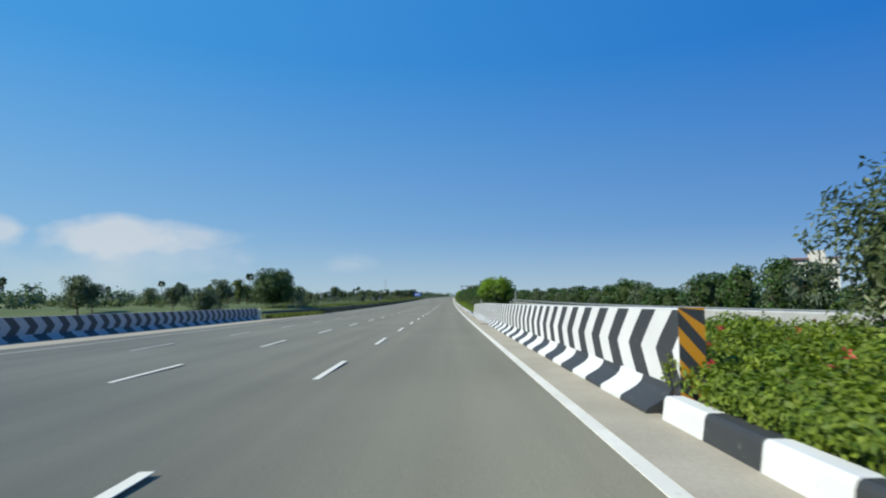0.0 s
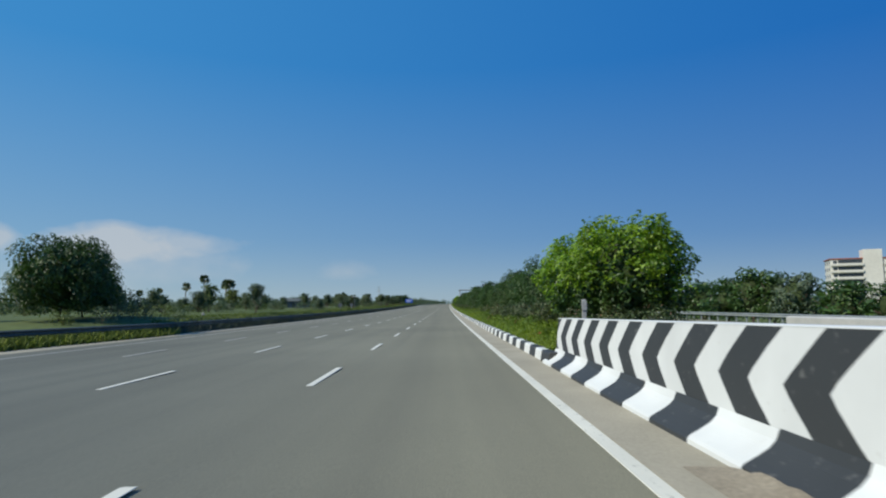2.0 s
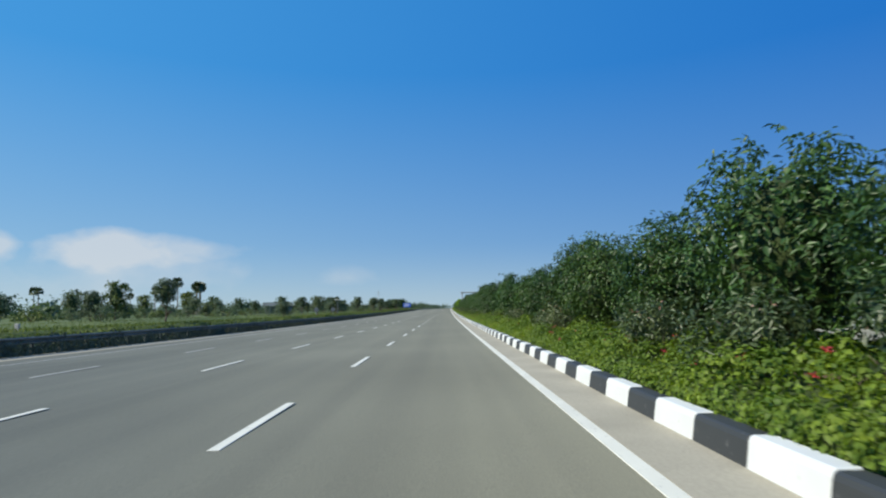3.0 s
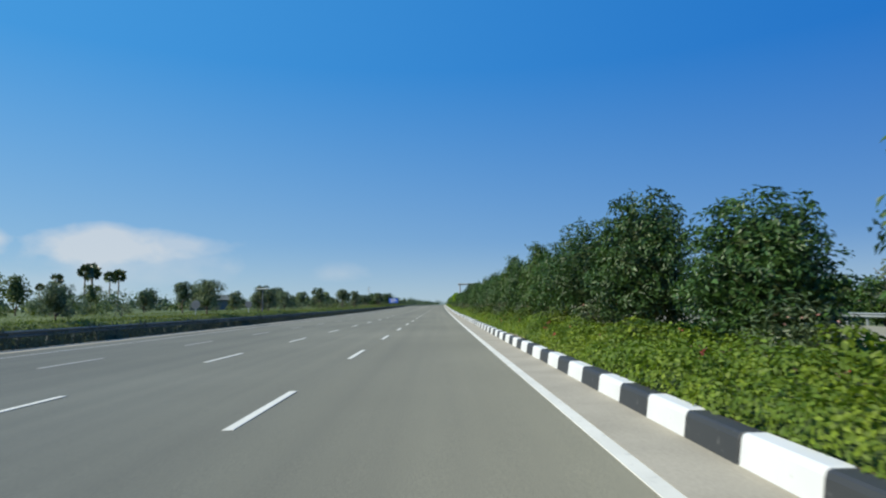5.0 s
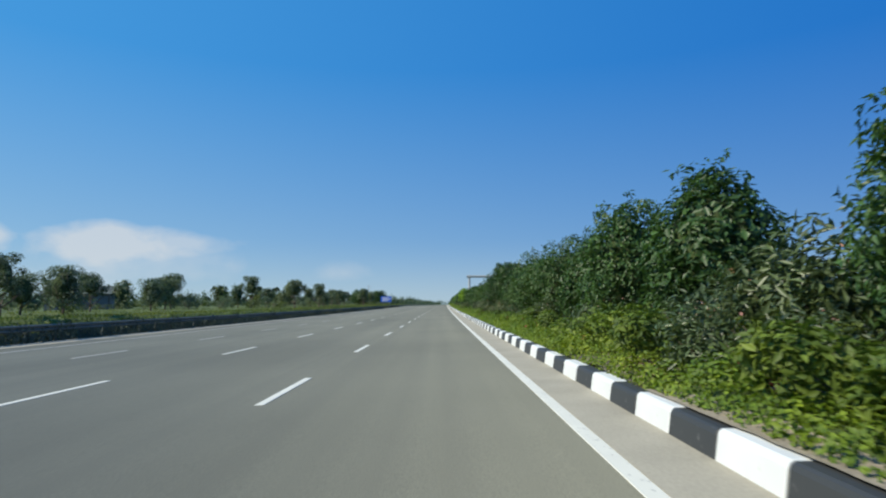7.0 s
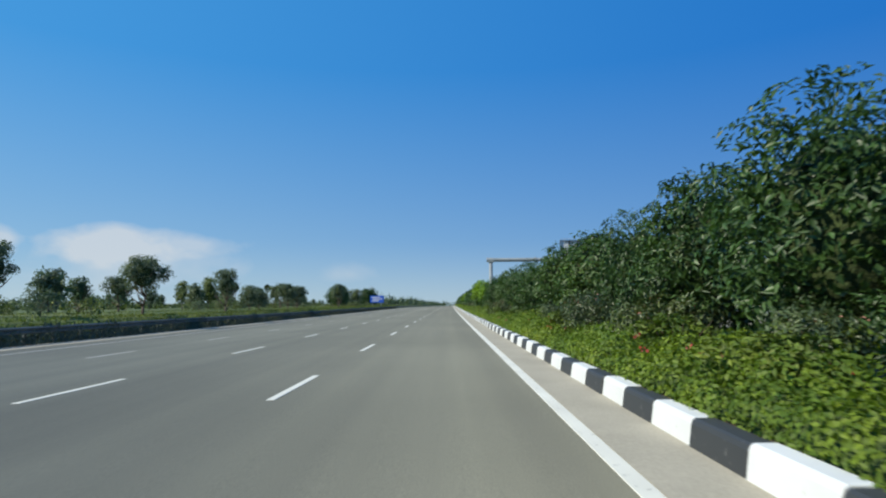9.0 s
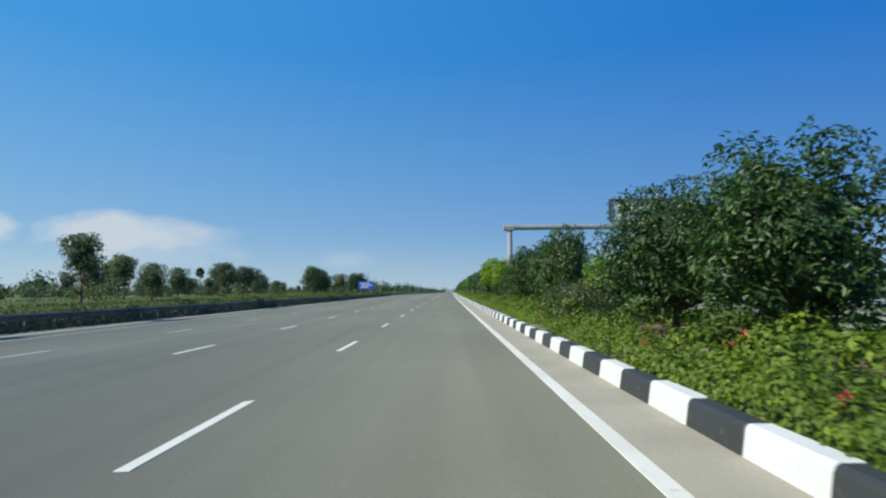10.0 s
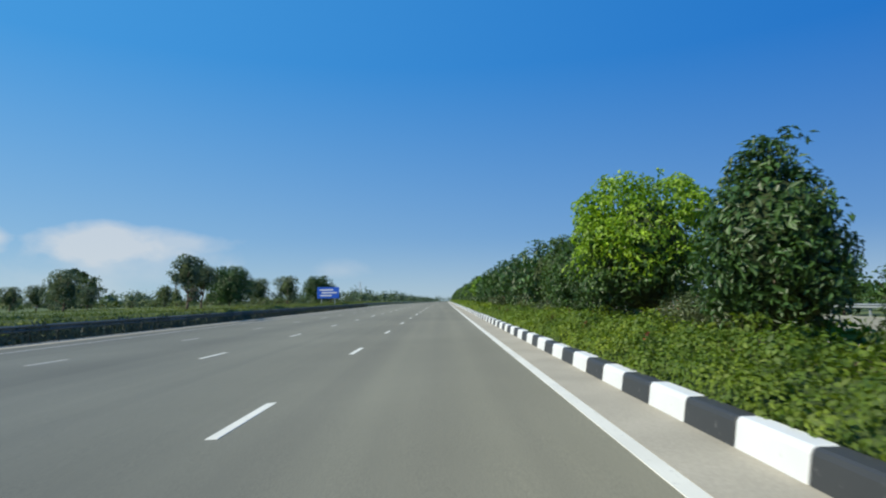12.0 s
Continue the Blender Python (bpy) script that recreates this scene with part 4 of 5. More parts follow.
def pylon():
    holder = tagged(new("lattice_pylon"), "tall thin lattice pylon far off in haze", "pylon")
    holder.matrix_basis = stand(1400, -175, -1)
    bm = bmesh.new()
    for x, y in ((-1, -1), (1, -1), (1, 1), (-1, 1)):
        tube(bm, (x * 3, y * 3, 0), (x * 0.5, y * 0.5, 42), 0.16, 0.12, 4)
    for i in range(12):
        z, w = i * 3.5, 3 - 2.5 * i / 12
        w2 = 3 - 2.5 * (i + 1) / 12
        for a, b in (((-1, -1), (1, -1)), ((1, -1), (1, 1)), ((1, 1), (-1, 1)), ((-1, 1), (-1, -1))):
            tube(bm, (a[0] * w, a[1] * w, z), (b[0] * w2, b[1] * w2, z + 3.5), 0.09, None, 3)
            tube(bm, (b[0] * w, b[1] * w, z), (a[0] * w2, a[1] * w2, z + 3.5), 0.09, None, 3)
    part("lattice", bm_mesh("lattice", bm, STEEL), holder)
    bm = bmesh.new()
    for z, w in ((30, 7), (35, 6), (40, 5)):
        tube(bm, (-w, 0, z), (w, 0, z), 0.14, None, 4)
    part("cross_arms", bm_mesh("cross_arms", bm, STEEL), holder)


pylon()


def shed():
    holder = tagged(new("shed"), "small blue-grey shed with a grey sheet roof in the field", "shed")
    holder.matrix_basis = stand(222, -46, 0.35, 20)
    bm = bmesh.new()
    box(bm, (7, 5, 2.4), (0, 0, 1.2), 0.03)
    part("wall", bm_mesh("shed_wall", bm, SIGN_BACK), holder)
    bm = bmesh.new()
    box(bm, (7.8, 3.2, 0.08), (0, -1.4, 2.85), 0, Matrix.Rotation(0.32, 4, "X"))
    box(bm, (7.8, 3.2, 0.08), (0, 1.4, 2.85), 0, Matrix.Rotation(-0.32, 4, "X"))
    part("roof", bm_mesh("shed_roof", bm, RAIL_STEEL), holder)
    bm = bmesh.new()
    box(bm, (1.0, 0.1, 2.0), (-1.5, -2.52, 1.0), 0.01)
    part("door", bm_mesh("shed_door", bm, GLASS_DARK), holder)


shed()


# ---- plants: the median ----
def bush_tree(seed, height, radius, mat, leaves=8400, size=0.150, low=0.35, pointed=0.0, big=0.22, inner=1100, count=40, lift=0.15):
    """A dense roadside tree, leafy almost to the ground."""
    rng = np.random.default_rng(seed)
    lobes = []
    n = count
    for i in range(n):
        f = i / (n - 1)
        wide = radius * math.sin(math.pi * (0.22 + 0.62 * f)) ** 0.7 * (1 - pointed * f)
        a = i * 2.4 + rng.uniform(-0.5, 0.5)
        r = max(0.28, wide * rng.uniform(0.27, 0.42) * (34 / n) ** 0.5)
        off = max(0.0, wide - r) * rng.uniform(0.8, 1.05)
        rz = r * rng.uniform(0.75, 1.0)
        z = min(low + (height - low) * (0.12 + 0.80 * f), height - rz)
        lobes.append((math.cos(a) * off, math.sin(a) * off, z, r, r, rz))
    mid, half = (height * 0.48, height * 0.40) if low < 1 else ((height + low) / 2, (height - low) * 0.42)
    lobes.append((0, 0, mid, radius * 0.6, radius * 0.6, half))
    shoots = []
    for _ in range(6):
        a, r = rng.uniform(0, 6.28), rng.uniform(0, radius * 0.5)
        base = np.array([math.cos(a) * r, math.sin(a) * r, height * rng.uniform(0.9, 0.99)])
        for k in range(10):
            shoots.append(base + np.array([rng.normal() * 0.05, rng.normal() * 0.05, k * 0.016]))
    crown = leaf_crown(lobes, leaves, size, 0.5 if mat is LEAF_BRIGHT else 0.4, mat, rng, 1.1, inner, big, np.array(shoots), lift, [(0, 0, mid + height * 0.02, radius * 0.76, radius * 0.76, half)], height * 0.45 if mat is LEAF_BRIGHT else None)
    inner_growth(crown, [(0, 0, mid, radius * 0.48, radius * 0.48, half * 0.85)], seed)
    trunk = trunk_mesh("trunk", height * 0.70, 0.085, 9, radius * 0.48, BARK, rng)
    return trunk, crown


DEEP = [bush_tree(11, 4.2, 1.75, LEAF_DEEP), bush_tree(12, 4.2, 1.55, LEAF_DEEP, pointed=0.48), bush_tree(13, 4.2, 1.85, LEAF_DEEP), bush_tree(16, 4.2, 1.6, LEAF_DEEP, 8400, 0.150, 0.3, 0.2)]
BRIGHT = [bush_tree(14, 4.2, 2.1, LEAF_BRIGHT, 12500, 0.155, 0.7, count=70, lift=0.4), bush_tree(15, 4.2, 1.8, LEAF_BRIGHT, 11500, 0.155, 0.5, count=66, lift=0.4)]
# a pointed one, one with a clear stem, and a thin grey-green one
SHAPED = {2: DEEP[1], 3: bush_tree(18, 4.2, 1.6, LEAF_DEEP, low=1.7), 4: bush_tree(19, 4.2, 1.7, LEAF_OLIVE, 4200, 0.17, inner=500)}
FAR_DEEP = [bush_tree(21, 4.2, 1.9, LEAF_DEEP, 1500, 0.34, inner=150, big=0.4), bush_tree(22, 4.2, 1.8, LEAF_DEEP, 1400, 0.36, 0.35, 0.2, inner=120, big=0.4)]
FAR_BRIGHT = [bush_tree(23, 4.2, 1.9, LEAF_BRIGHT, 1400, 0.36, inner=120, big=0.4)]

# s, kind, height, width, d
KNOWN = [(-2.2, 4, 3.5, 0.9, 6.75), (51.2, 1, 3.95, 1.08, 5.1), (56.2, 1, 4.0, 1.05, 5.1), (62.6, 0, 3.1, 0.9, 5.3), (66.2, 0, 4.05, 1.0, 5.2), (70.4, 0, 3.5, 1.0, 5.2), (77.0, 0, 3.9, 0.95, 5.2),
         (106.2, 2, 4.4, 1.0, 5.2), (110.8, 0, 3.15, 0.95, 5.1), (116.2, 0, 4.2, 1.0, 5.1), (121.0, 0, 4.1, 1.05, 5.1), (125.4, 0, 3.8, 1.0, 5.2), (129.4, 0, 3.7, 0.9, 5.2), (132.4, 0, 4.6, 0.98, 5.2), (137.6, 0, 4.0, 1.0, 5.2), (141.9, 0, 4.7, 1.0, 5.1), (145.6, 0, 4.0, 1.0, 5.2),
         (150.6, 0, 4.0, 0.92, 5.4), (156.1, 0, 4.05, 1.18, 5.2), (161.2, 0, 4.3, 1.08, 5.2), (165.3, 0, 3.7, 1.0, 5.2), (169.0, 0, 4.1, 0.95, 5.2), (191.0, 3, 4.6, 0.95, 5.25), (197.0, 0, 4.2, 1.0, 5.2), (201.2, 0, 4.0, 1.0, 5.2), (205.6, 0, 3.9, 0.74, 5.4), (209.6, 0, 3.8, 1.2, 5.15), (214.8, 0, 3.9, 1.05, 5.1), (220.4, 0, 3.7, 1.0, 5.1),
         (229.4, 1, 2.45, 0.5, 5.05), (236.8, 0, 4.1, 0.9, 5.1), (241.6, 0, 3.9, 0.85, 5.2), (246.0, 0, 4.0, 1.0, 5.1), (250.4, 0, 4.1, 0.9, 5.2), (255.2, 0, 3.1, 0.95, 5.1), (258.9, 1, 3.65, 0.72, 4.75), (264.5, 2, 3.9, 1.0, 5.1), (270.6, 1, 4.5, 1.0, 5.1), (274.6, 0, 4.0, 0.9, 5.2)]


TREE_LABELS = {1: "bright green round-crowned median tree", 2: "dense dark green median tree with a pointed crown", 3: "dark green median tree with a clear stem",
               4: "thin grey-green small tree beside the plain barrier"}


def median_trees():
    trees = list(KNOWN)
    rng = random.Random(5)
    for a, b, fresh in ((80.8, 100, 0), (172.8, 188, 0), (224.6, 226, 0), (278.5, 560, 0.14)):
        s = a
        while s < b:
            trees.append((s, 1 if rng.random() < fresh else 0, rng.uniform(3.5, 4.4), rng.uniform(0.9, 1.05), 5.2 + rng.uniform(-0.2, 0.2)))
            s += rng.uniform(3.6, 4.7)
    for s, kind, h, w, d in trees:
        far = s > 283
        if far:
            trunk, crown = rng.choice(FAR_BRIGHT if kind == 1 else FAR_DEEP)
        else:
            trunk, crown = SHAPED[kind] if kind > 1 else rng.choice(BRIGHT if kind else DEEP)
        f = (h - 0.3) / 4.25
        m = stand(s, d, 0.27, rng.uniform(0, 360)) @ Matrix.Diagonal((w, w, f, 1))
        tree("tree", trunk, crown, m, TREE_LABELS.get(kind, "dense dark green median tree leafy to the ground"), "median trees")


median_trees()


def oleander(seed, height=1.6, radius=0.95):
    rng = np.random.default_rng(seed)
    lobes = [(rng.normal() * 0.4, rng.normal() * 0.4, height * rng.uniform(0.3, 0.7), radius * 0.6, radius * 0.6, height * 0.33) for _ in range(7)]
    pts, nor = crown_points(lobes, 150, 10, 0.15, rng)
    nf = 12
    slots = np.zeros(len(pts) + nf, dtype=int)
    slots[len(pts):] = 1
    top = pts[np.argsort(pts[:, 2])[-300:]]
    fl = top[rng.integers(0, len(top), nf)] + rng.normal(size=(nf, 3)) * 0.04
    pts = np.concatenate([pts, fl])
    nor = np.concatenate([nor, np.tile([0.0, -0.4, 1.0], (nf, 1))])
    crown = leaf_mesh("crown", pts, nor, np.where(slots == 1, 0.065, 0.16), np.where(slots == 1, 0.055, 0.05), [LEAF_OLIVE, PINK], rng, slots, -0.5, 0.25, 0.45)
    trunk = trunk_mesh("trunk", height * 0.5, 0.03, 8, 0.7, BARK, rng, 5)
    return trunk, crown


def oleanders():
    kinds = [oleander(31), oleander(32, 1.4, 1.1), oleander(33, 1.8, 0.9)]
    rng = random.Random(8)
    spots = [(47.9, 4.6), (53.5, 3.9), (58.3, 3.9), (61.5, 3.7), (64.2, 3.8), (67.5, 3.7), (105.0, 4.4), (106.8, 4.9), (108.6, 4.4), (117.9, 4.3), (130.0, 4.1), (149.3, 4.2), (153.4, 4.2), (157.8, 4.4),
             (206.8, 4.1), (211.8, 4.0), (231.2, 4.3), (232.6, 4.7), (233.8, 4.2)]
    spots += [(150.8, 3.6), (152.4, 3.3), (186, 3.6), (191, 3.5), (204, 3.7), (226.5, 3.4), (227.6, 4.2), (49.8, 4.4), (261.0, 5.6), (262.4, 5.9), (206.6, 4.7), (207.6, 5.0), (267.4, 5.0), (268.8, 5.3), (266.6, 5.6)]
    spots += [(70 + i * 6.3 + rng.uniform(-2, 2), 4.0) for i in range(5)] + [(124, 4.2), (139, 4.2)] + [(160 + i * 6.0 + rng.uniform(-2, 2), 4.1) for i in range(8)] + [(280 + i * 9.0 + rng.uniform(-2, 2), 4.3) for i in range(5)]
    tall = [(152.6, 5.2), (153.6, 5.8), (153.0, 4.6)]
    for s, d in spots + tall:
        t, c = rng.choice(kinds)
        k = rng.uniform(0.62, 0.88) * (1.5 if (s, d) in tall else 1)
        m = stand(s, d + rng.uniform(-0.15, 0.15), 0.25, rng.uniform(0, 360)) @ Matrix.Diagonal((k, k, k, 1))
        tree("shrub", t, c, m, "grey-green flowering shrub with pink blossoms", "median shrubs", "shrub")


oleanders()


def overgrown_bushes():
    """Taller ragged plants that have grown out of the hedge."""
    kinds = []
    for seed in (141, 142, 143):
        rng = np.random.default_rng(seed)
        lobes = [(rng.normal() * 0.25, rng.normal() * 0.25, rng.uniform(0.25, 0.75), 0.3, 0.3, 0.26) for _ in range(8)]
        pts, nor = crown_points(lobes, 115, 10, 0.09, rng)
        crown = leaf_mesh("crown", pts, nor, 0.125, 0.062, [LEAF_GROWN], rng, None, -0.4, 0.2, 0.5)
        kinds.append((trunk_mesh("trunk", 0.5, 0.02, 8, 0.5, BARK, rng, 5), crown))
    rng = random.Random(18)
    spots = [(146 + i * 0.95 + rng.uniform(-0.3, 0.3), rng.uniform(3.0, 4.3)) for i in range(14)]
    spots += [(s + rng.uniform(-0.4, 0.4), rng.uniform(3.3, 4.4)) for s in (103, 113, 122, 127, 135, 162, 168, 174, 183, 196, 200, 207, 214, 219.5, 224, 228, 238, 243, 249)]
    for s, d in spots:
        t, c = rng.choice(kinds)
        k = rng.uniform(0.75, 1.15)
        m = stand(s, d, 0.25, rng.uniform(0, 360)) @ Matrix.Diagonal((k * 1.15, k * 1.15, k, 1))
        tree("bush", t, c, m, "ragged green bush grown above the low hedge", "median bushes", "bush")


overgrown_bushes()


def hedge_mesh(seed, length, leaves, size, front, back, flowers, pitch=0.55):
    """A piece of low hedge: rounded small plants side by side, rising from the kerb to the tree row, with finer leaves in front."""
    rng = np.random.default_rng(seed)
    rows, cols = round((back - front) / pitch), round(length / pitch)
    per = leaves // (rows * cols)
    pts, nor, scale = [], [], []
    for i in range(rows):
        for j in range(cols):
            u = (i + 0.5) / rows
            c = np.array([front + (back - front) * u + rng.normal() * 0.07, (j + 0.5 + 0.5 * (i % 2)) * length / cols + rng.normal() * 0.08, 0.0])
            top = 0.27 + 0.27 * min(1, u * 2.0) + rng.normal() * 0.09 + (rng.uniform(0.1, 0.28) if rng.random() < 0.13 else 0)
            r = pitch * rng.uniform(0.5, 0.8)
            k = int(per * rng.uniform(0.8, 1.2) * (1.5 - 1.1 * u))
            w = rng.normal(size=(k, 3))
            w[:, 2] = np.abs(w[:, 2]) * 0.9 - 0.15
            w /= np.linalg.norm(w, axis=1)[:, None]
            c[2] = max(0.08, top - r * 0.8)
            q = c + w * np.array([r, r, r * 0.8]) * (1 - np.minimum(rng.exponential(0.12, k), 0.6))[:, None]
            tuft = rng.random(k) < 0.1
            q[tuft, 2] += rng.uniform(0.02, 0.09, tuft.sum())
            q[:, 0] = np.maximum(q[:, 0], front - 0.06)
            q[:, 2] = np.maximum(q[:, 2], 0.02)
            pts.append(q)
            nor.append(w + np.array([0, 0, 0.4]))
            scale.append(np.full(k, 0.8 + 0.5 * u))
    k = leaves // 9     # low shoots that lean over the kerb
    y = rng.uniform(0, length, k)
    reach = 0.5 + 0.5 * np.sin(y * 3.1 + seed) * np.sin(y * 1.3)
    pts.append(np.stack([front + rng.uniform(-0.09, 0.10, k), y, 0.02 + rng.uniform(0, 0.30, k) * (0.45 + 0.55 * reach)], 1))
    nor.append(np.tile([-0.8, 0.0, 0.5], (k, 1)))
    scale.append(np.full(k, 0.85))
    pts, nor, scale = np.concatenate(pts), np.concatenate(nor), np.concatenate(scale)
    slots = np.zeros(len(pts), dtype=int)
    if flowers:
        high = pts[pts[:, 2] > np.median(pts[:, 2])]
        pick = high[rng.integers(0, len(high), flowers)]
        petals = np.repeat(pick + np.array([-0.02, 0, 0.03]), 8, 0) + rng.normal(size=(flowers * 8, 3)) * 0.017
        pts = np.concatenate([pts, petals])
        nor = np.concatenate([nor, np.tile([-0.4, -0.5, 0.8], (len(petals), 1))])
        slots = np.concatenate([slots, np.ones(len(petals), dtype=int)])
        scale = np.concatenate([scale, np.full(len(petals), 0.7)])
    return leaf_mesh("hedge", pts, nor, size * scale, size * scale * 0.7, [LEAF_HEDGE, PETAL], rng, slots, -0.2, 0.15, 0.34)


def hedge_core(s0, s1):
    # a solid strip whose dark colour stands for shade deep in the hedge
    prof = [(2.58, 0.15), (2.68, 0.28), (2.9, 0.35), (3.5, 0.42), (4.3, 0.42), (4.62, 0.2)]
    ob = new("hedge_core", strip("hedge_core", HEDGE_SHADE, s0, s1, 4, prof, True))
    tagged(ob, "filling of the low hedge, coloured dark for the shade among its leaves", "hedge", "median hedge", "stuff")


def hedges():
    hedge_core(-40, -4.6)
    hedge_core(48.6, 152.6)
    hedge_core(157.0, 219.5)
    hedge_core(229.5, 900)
    thin = [hedge_mesh(47 + i, 4.0, 2600, 0.070, 0.0, 0.9, i) for i in range(2)]
    near = [hedge_mesh(40 + i, 4.0, 5000, 0.081, 0.0, 2.05, (2, 5, 3, 6, 4)[i]) for i in range(5)]
    far = [hedge_mesh(50 + i, 12.0, 1700, 0.22, 0.0, 2.05, 0, 0.6) for i in range(2)]
    opposite = hedge_mesh(60, 12.0, 1200, 0.25, 0.0, 1.9, 0, 0.7)
    rng = random.Random(3)
    label = "low bright green hedge with red flowers along the kerb"

    def put(me, s, d, z, flip=False):
        ob = new("hedge", me)
        m = stand(s, d, z)
        if flip:
            m = m @ Matrix.Translation((0, 12, 0)) @ Matrix.Rotation(math.pi, 4, "Z")
        ob.matrix_basis = m @ Matrix.Rotation(grade(s), 4, "X") @ Matrix.Diagonal((1, 1, rng.uniform(0.9, 1.08), 1))
        tagged(ob, label, "hedge", "median hedge", "stuff")

    for i in range(-4, 72):
        s = i * 4.0
        if -4.0 <= s < 48:
            if s < 0:
                put(rng.choice(near), s - 3.6, 2.50, 0.32)
                put(rng.choice(near), s - 4.8, 2.50, 0.22)
            if s < 8:
                put(rng.choice(near), s - 3.6, 4.35, 0.30)
                put(rng.choice(near), s - 3.6, 5.4, 0.28)
                put(rng.choice(near), s, 2.95, 0.26)
            continue
        piece = rng.choice(thin if s == 152 or 220 <= s < 228 else near)
        put(piece, s + (0.4 if s >= 48 else -4.0), 2.50, 0.22)
    for i in range(24, 62):
        put(rng.choice(far), i * 12.0 + 0.4, 2.50, 0.22)
    for i in range(4, 32):
        put(opposite, i * 12.0, 7.75, 0.22, True)


hedges()


# ---- plants: the outer verge and the field ----
def field_tree(seed, height, radius, mat, leaves=1500, size=0.28, clear=0.3, lobes_n=16, trunk_r=0.13):
    """A spreading tree: many small rounded masses of leaves over open limbs."""
    rng = np.random.default_rng(seed)
    lobes = []
    for i in range(lobes_n):
        f = (i + 0.5) / lobes_n
        a = i * 2.4 + rng.uniform(-0.6, 0.6)
        off = radius * math.sin(math.pi * (0.25 + 0.65 * f)) * rng.uniform(0.35, 0.75)
        r = radius * rng.uniform(0.26, 0.42)
        z = min(height * (clear + (0.95 - clear) * f) + r * 0.3, height - r * 0.7)
        lobes.append((math.cos(a) * off, math.sin(a) * off, z, r, r, r * 0.75))
    crown = leaf_crown(lobes, leaves, size, 0.5 if mat is LEAF_BRIGHT else 0.4, mat, rng, 0.3, leaves // 7, size * 1.8)
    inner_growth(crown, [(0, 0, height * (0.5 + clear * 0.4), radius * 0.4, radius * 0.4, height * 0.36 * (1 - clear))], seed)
    trunk = trunk_mesh("trunk", height * 0.62, trunk_r, 9, radius * 0.8, BARK, rng)
    return trunk, crown


def palm(seed, height):
    """A palmyra palm: a slim straight trunk under a round head of stiff fan leaves."""
    rng = np.random.default_rng(seed)
    bm = bmesh.new()
    p = Vector((0, 0, -0.3))
    for i in range(5):
        q = Vector((rng.normal() * 0.06, rng.normal() * 0.06, height * (i + 1) / 5))
        tube(bm, p, q, 0.24 - 0.018 * i, 0.24 - 0.018 * (i + 1), 8)
        p = q
    trunk = bm_mesh("trunk", bm, PALE_BARK, True)
    verts, faces = [], []
    for i in range(30):
        a, e = rng.uniform(0, 6.28), rng.uniform(-0.8, 1.4)
        way = Vector((math.cos(a) * math.cos(e), math.sin(a) * math.cos(e), math.sin(e)))
        side = Matrix.Rotation(rng.uniform(-1.3, 1.3), 3, way) @ way.cross(Vector((0, 0, 1))).normalized()
        up = side.cross(way)
        stem = Vector((0, 0, height)) + way * rng.uniform(0.2, 0.9)
        b = len(verts)
        verts.append(stem)
        k = 11
        for j in range(k):
            f = -1.25 + 2.5 * j / (k - 1)
            r = rng.uniform(0.9, 1.6) * (1.0 if j % 2 == 0 else 0.75)
            verts.append(stem + (way * math.cos(f) + side * math.sin(f)) * r - up * (0.12 * r * abs(f)))
        faces += [(b, b + 1 + j, b + 2 + j) for j in range(k - 1)]
        c = len(verts)
        base = Vector((0, 0, height - 0.1))
        verts += [base + side * 0.03, base - side * 0.03, stem]
        faces.append((c, c + 1, c + 2))
    return trunk, mesh_from("crown", verts, faces, LEAF_PALM)


def shrub(seed, height, radius, mat, leaves=290, size=0.26):
    rng = np.random.default_rng(seed)
    lobes = [(rng.normal() * radius * 0.4, rng.normal() * radius * 0.4, height * rng.uniform(0.25, 0.6), radius * 0.55, radius * 0.55, height * 0.38) for _ in range(5)]
    pts, nor = crown_points(lobes, leaves // 9, 9, size, rng)
    return trunk_mesh("trunk", height * 0.4, 0.04, 6, radius * 0.6, BARK, rng, 5), leaf_mesh("crown", pts, nor, size, size * 0.5, [mat], rng, None, 0.1)


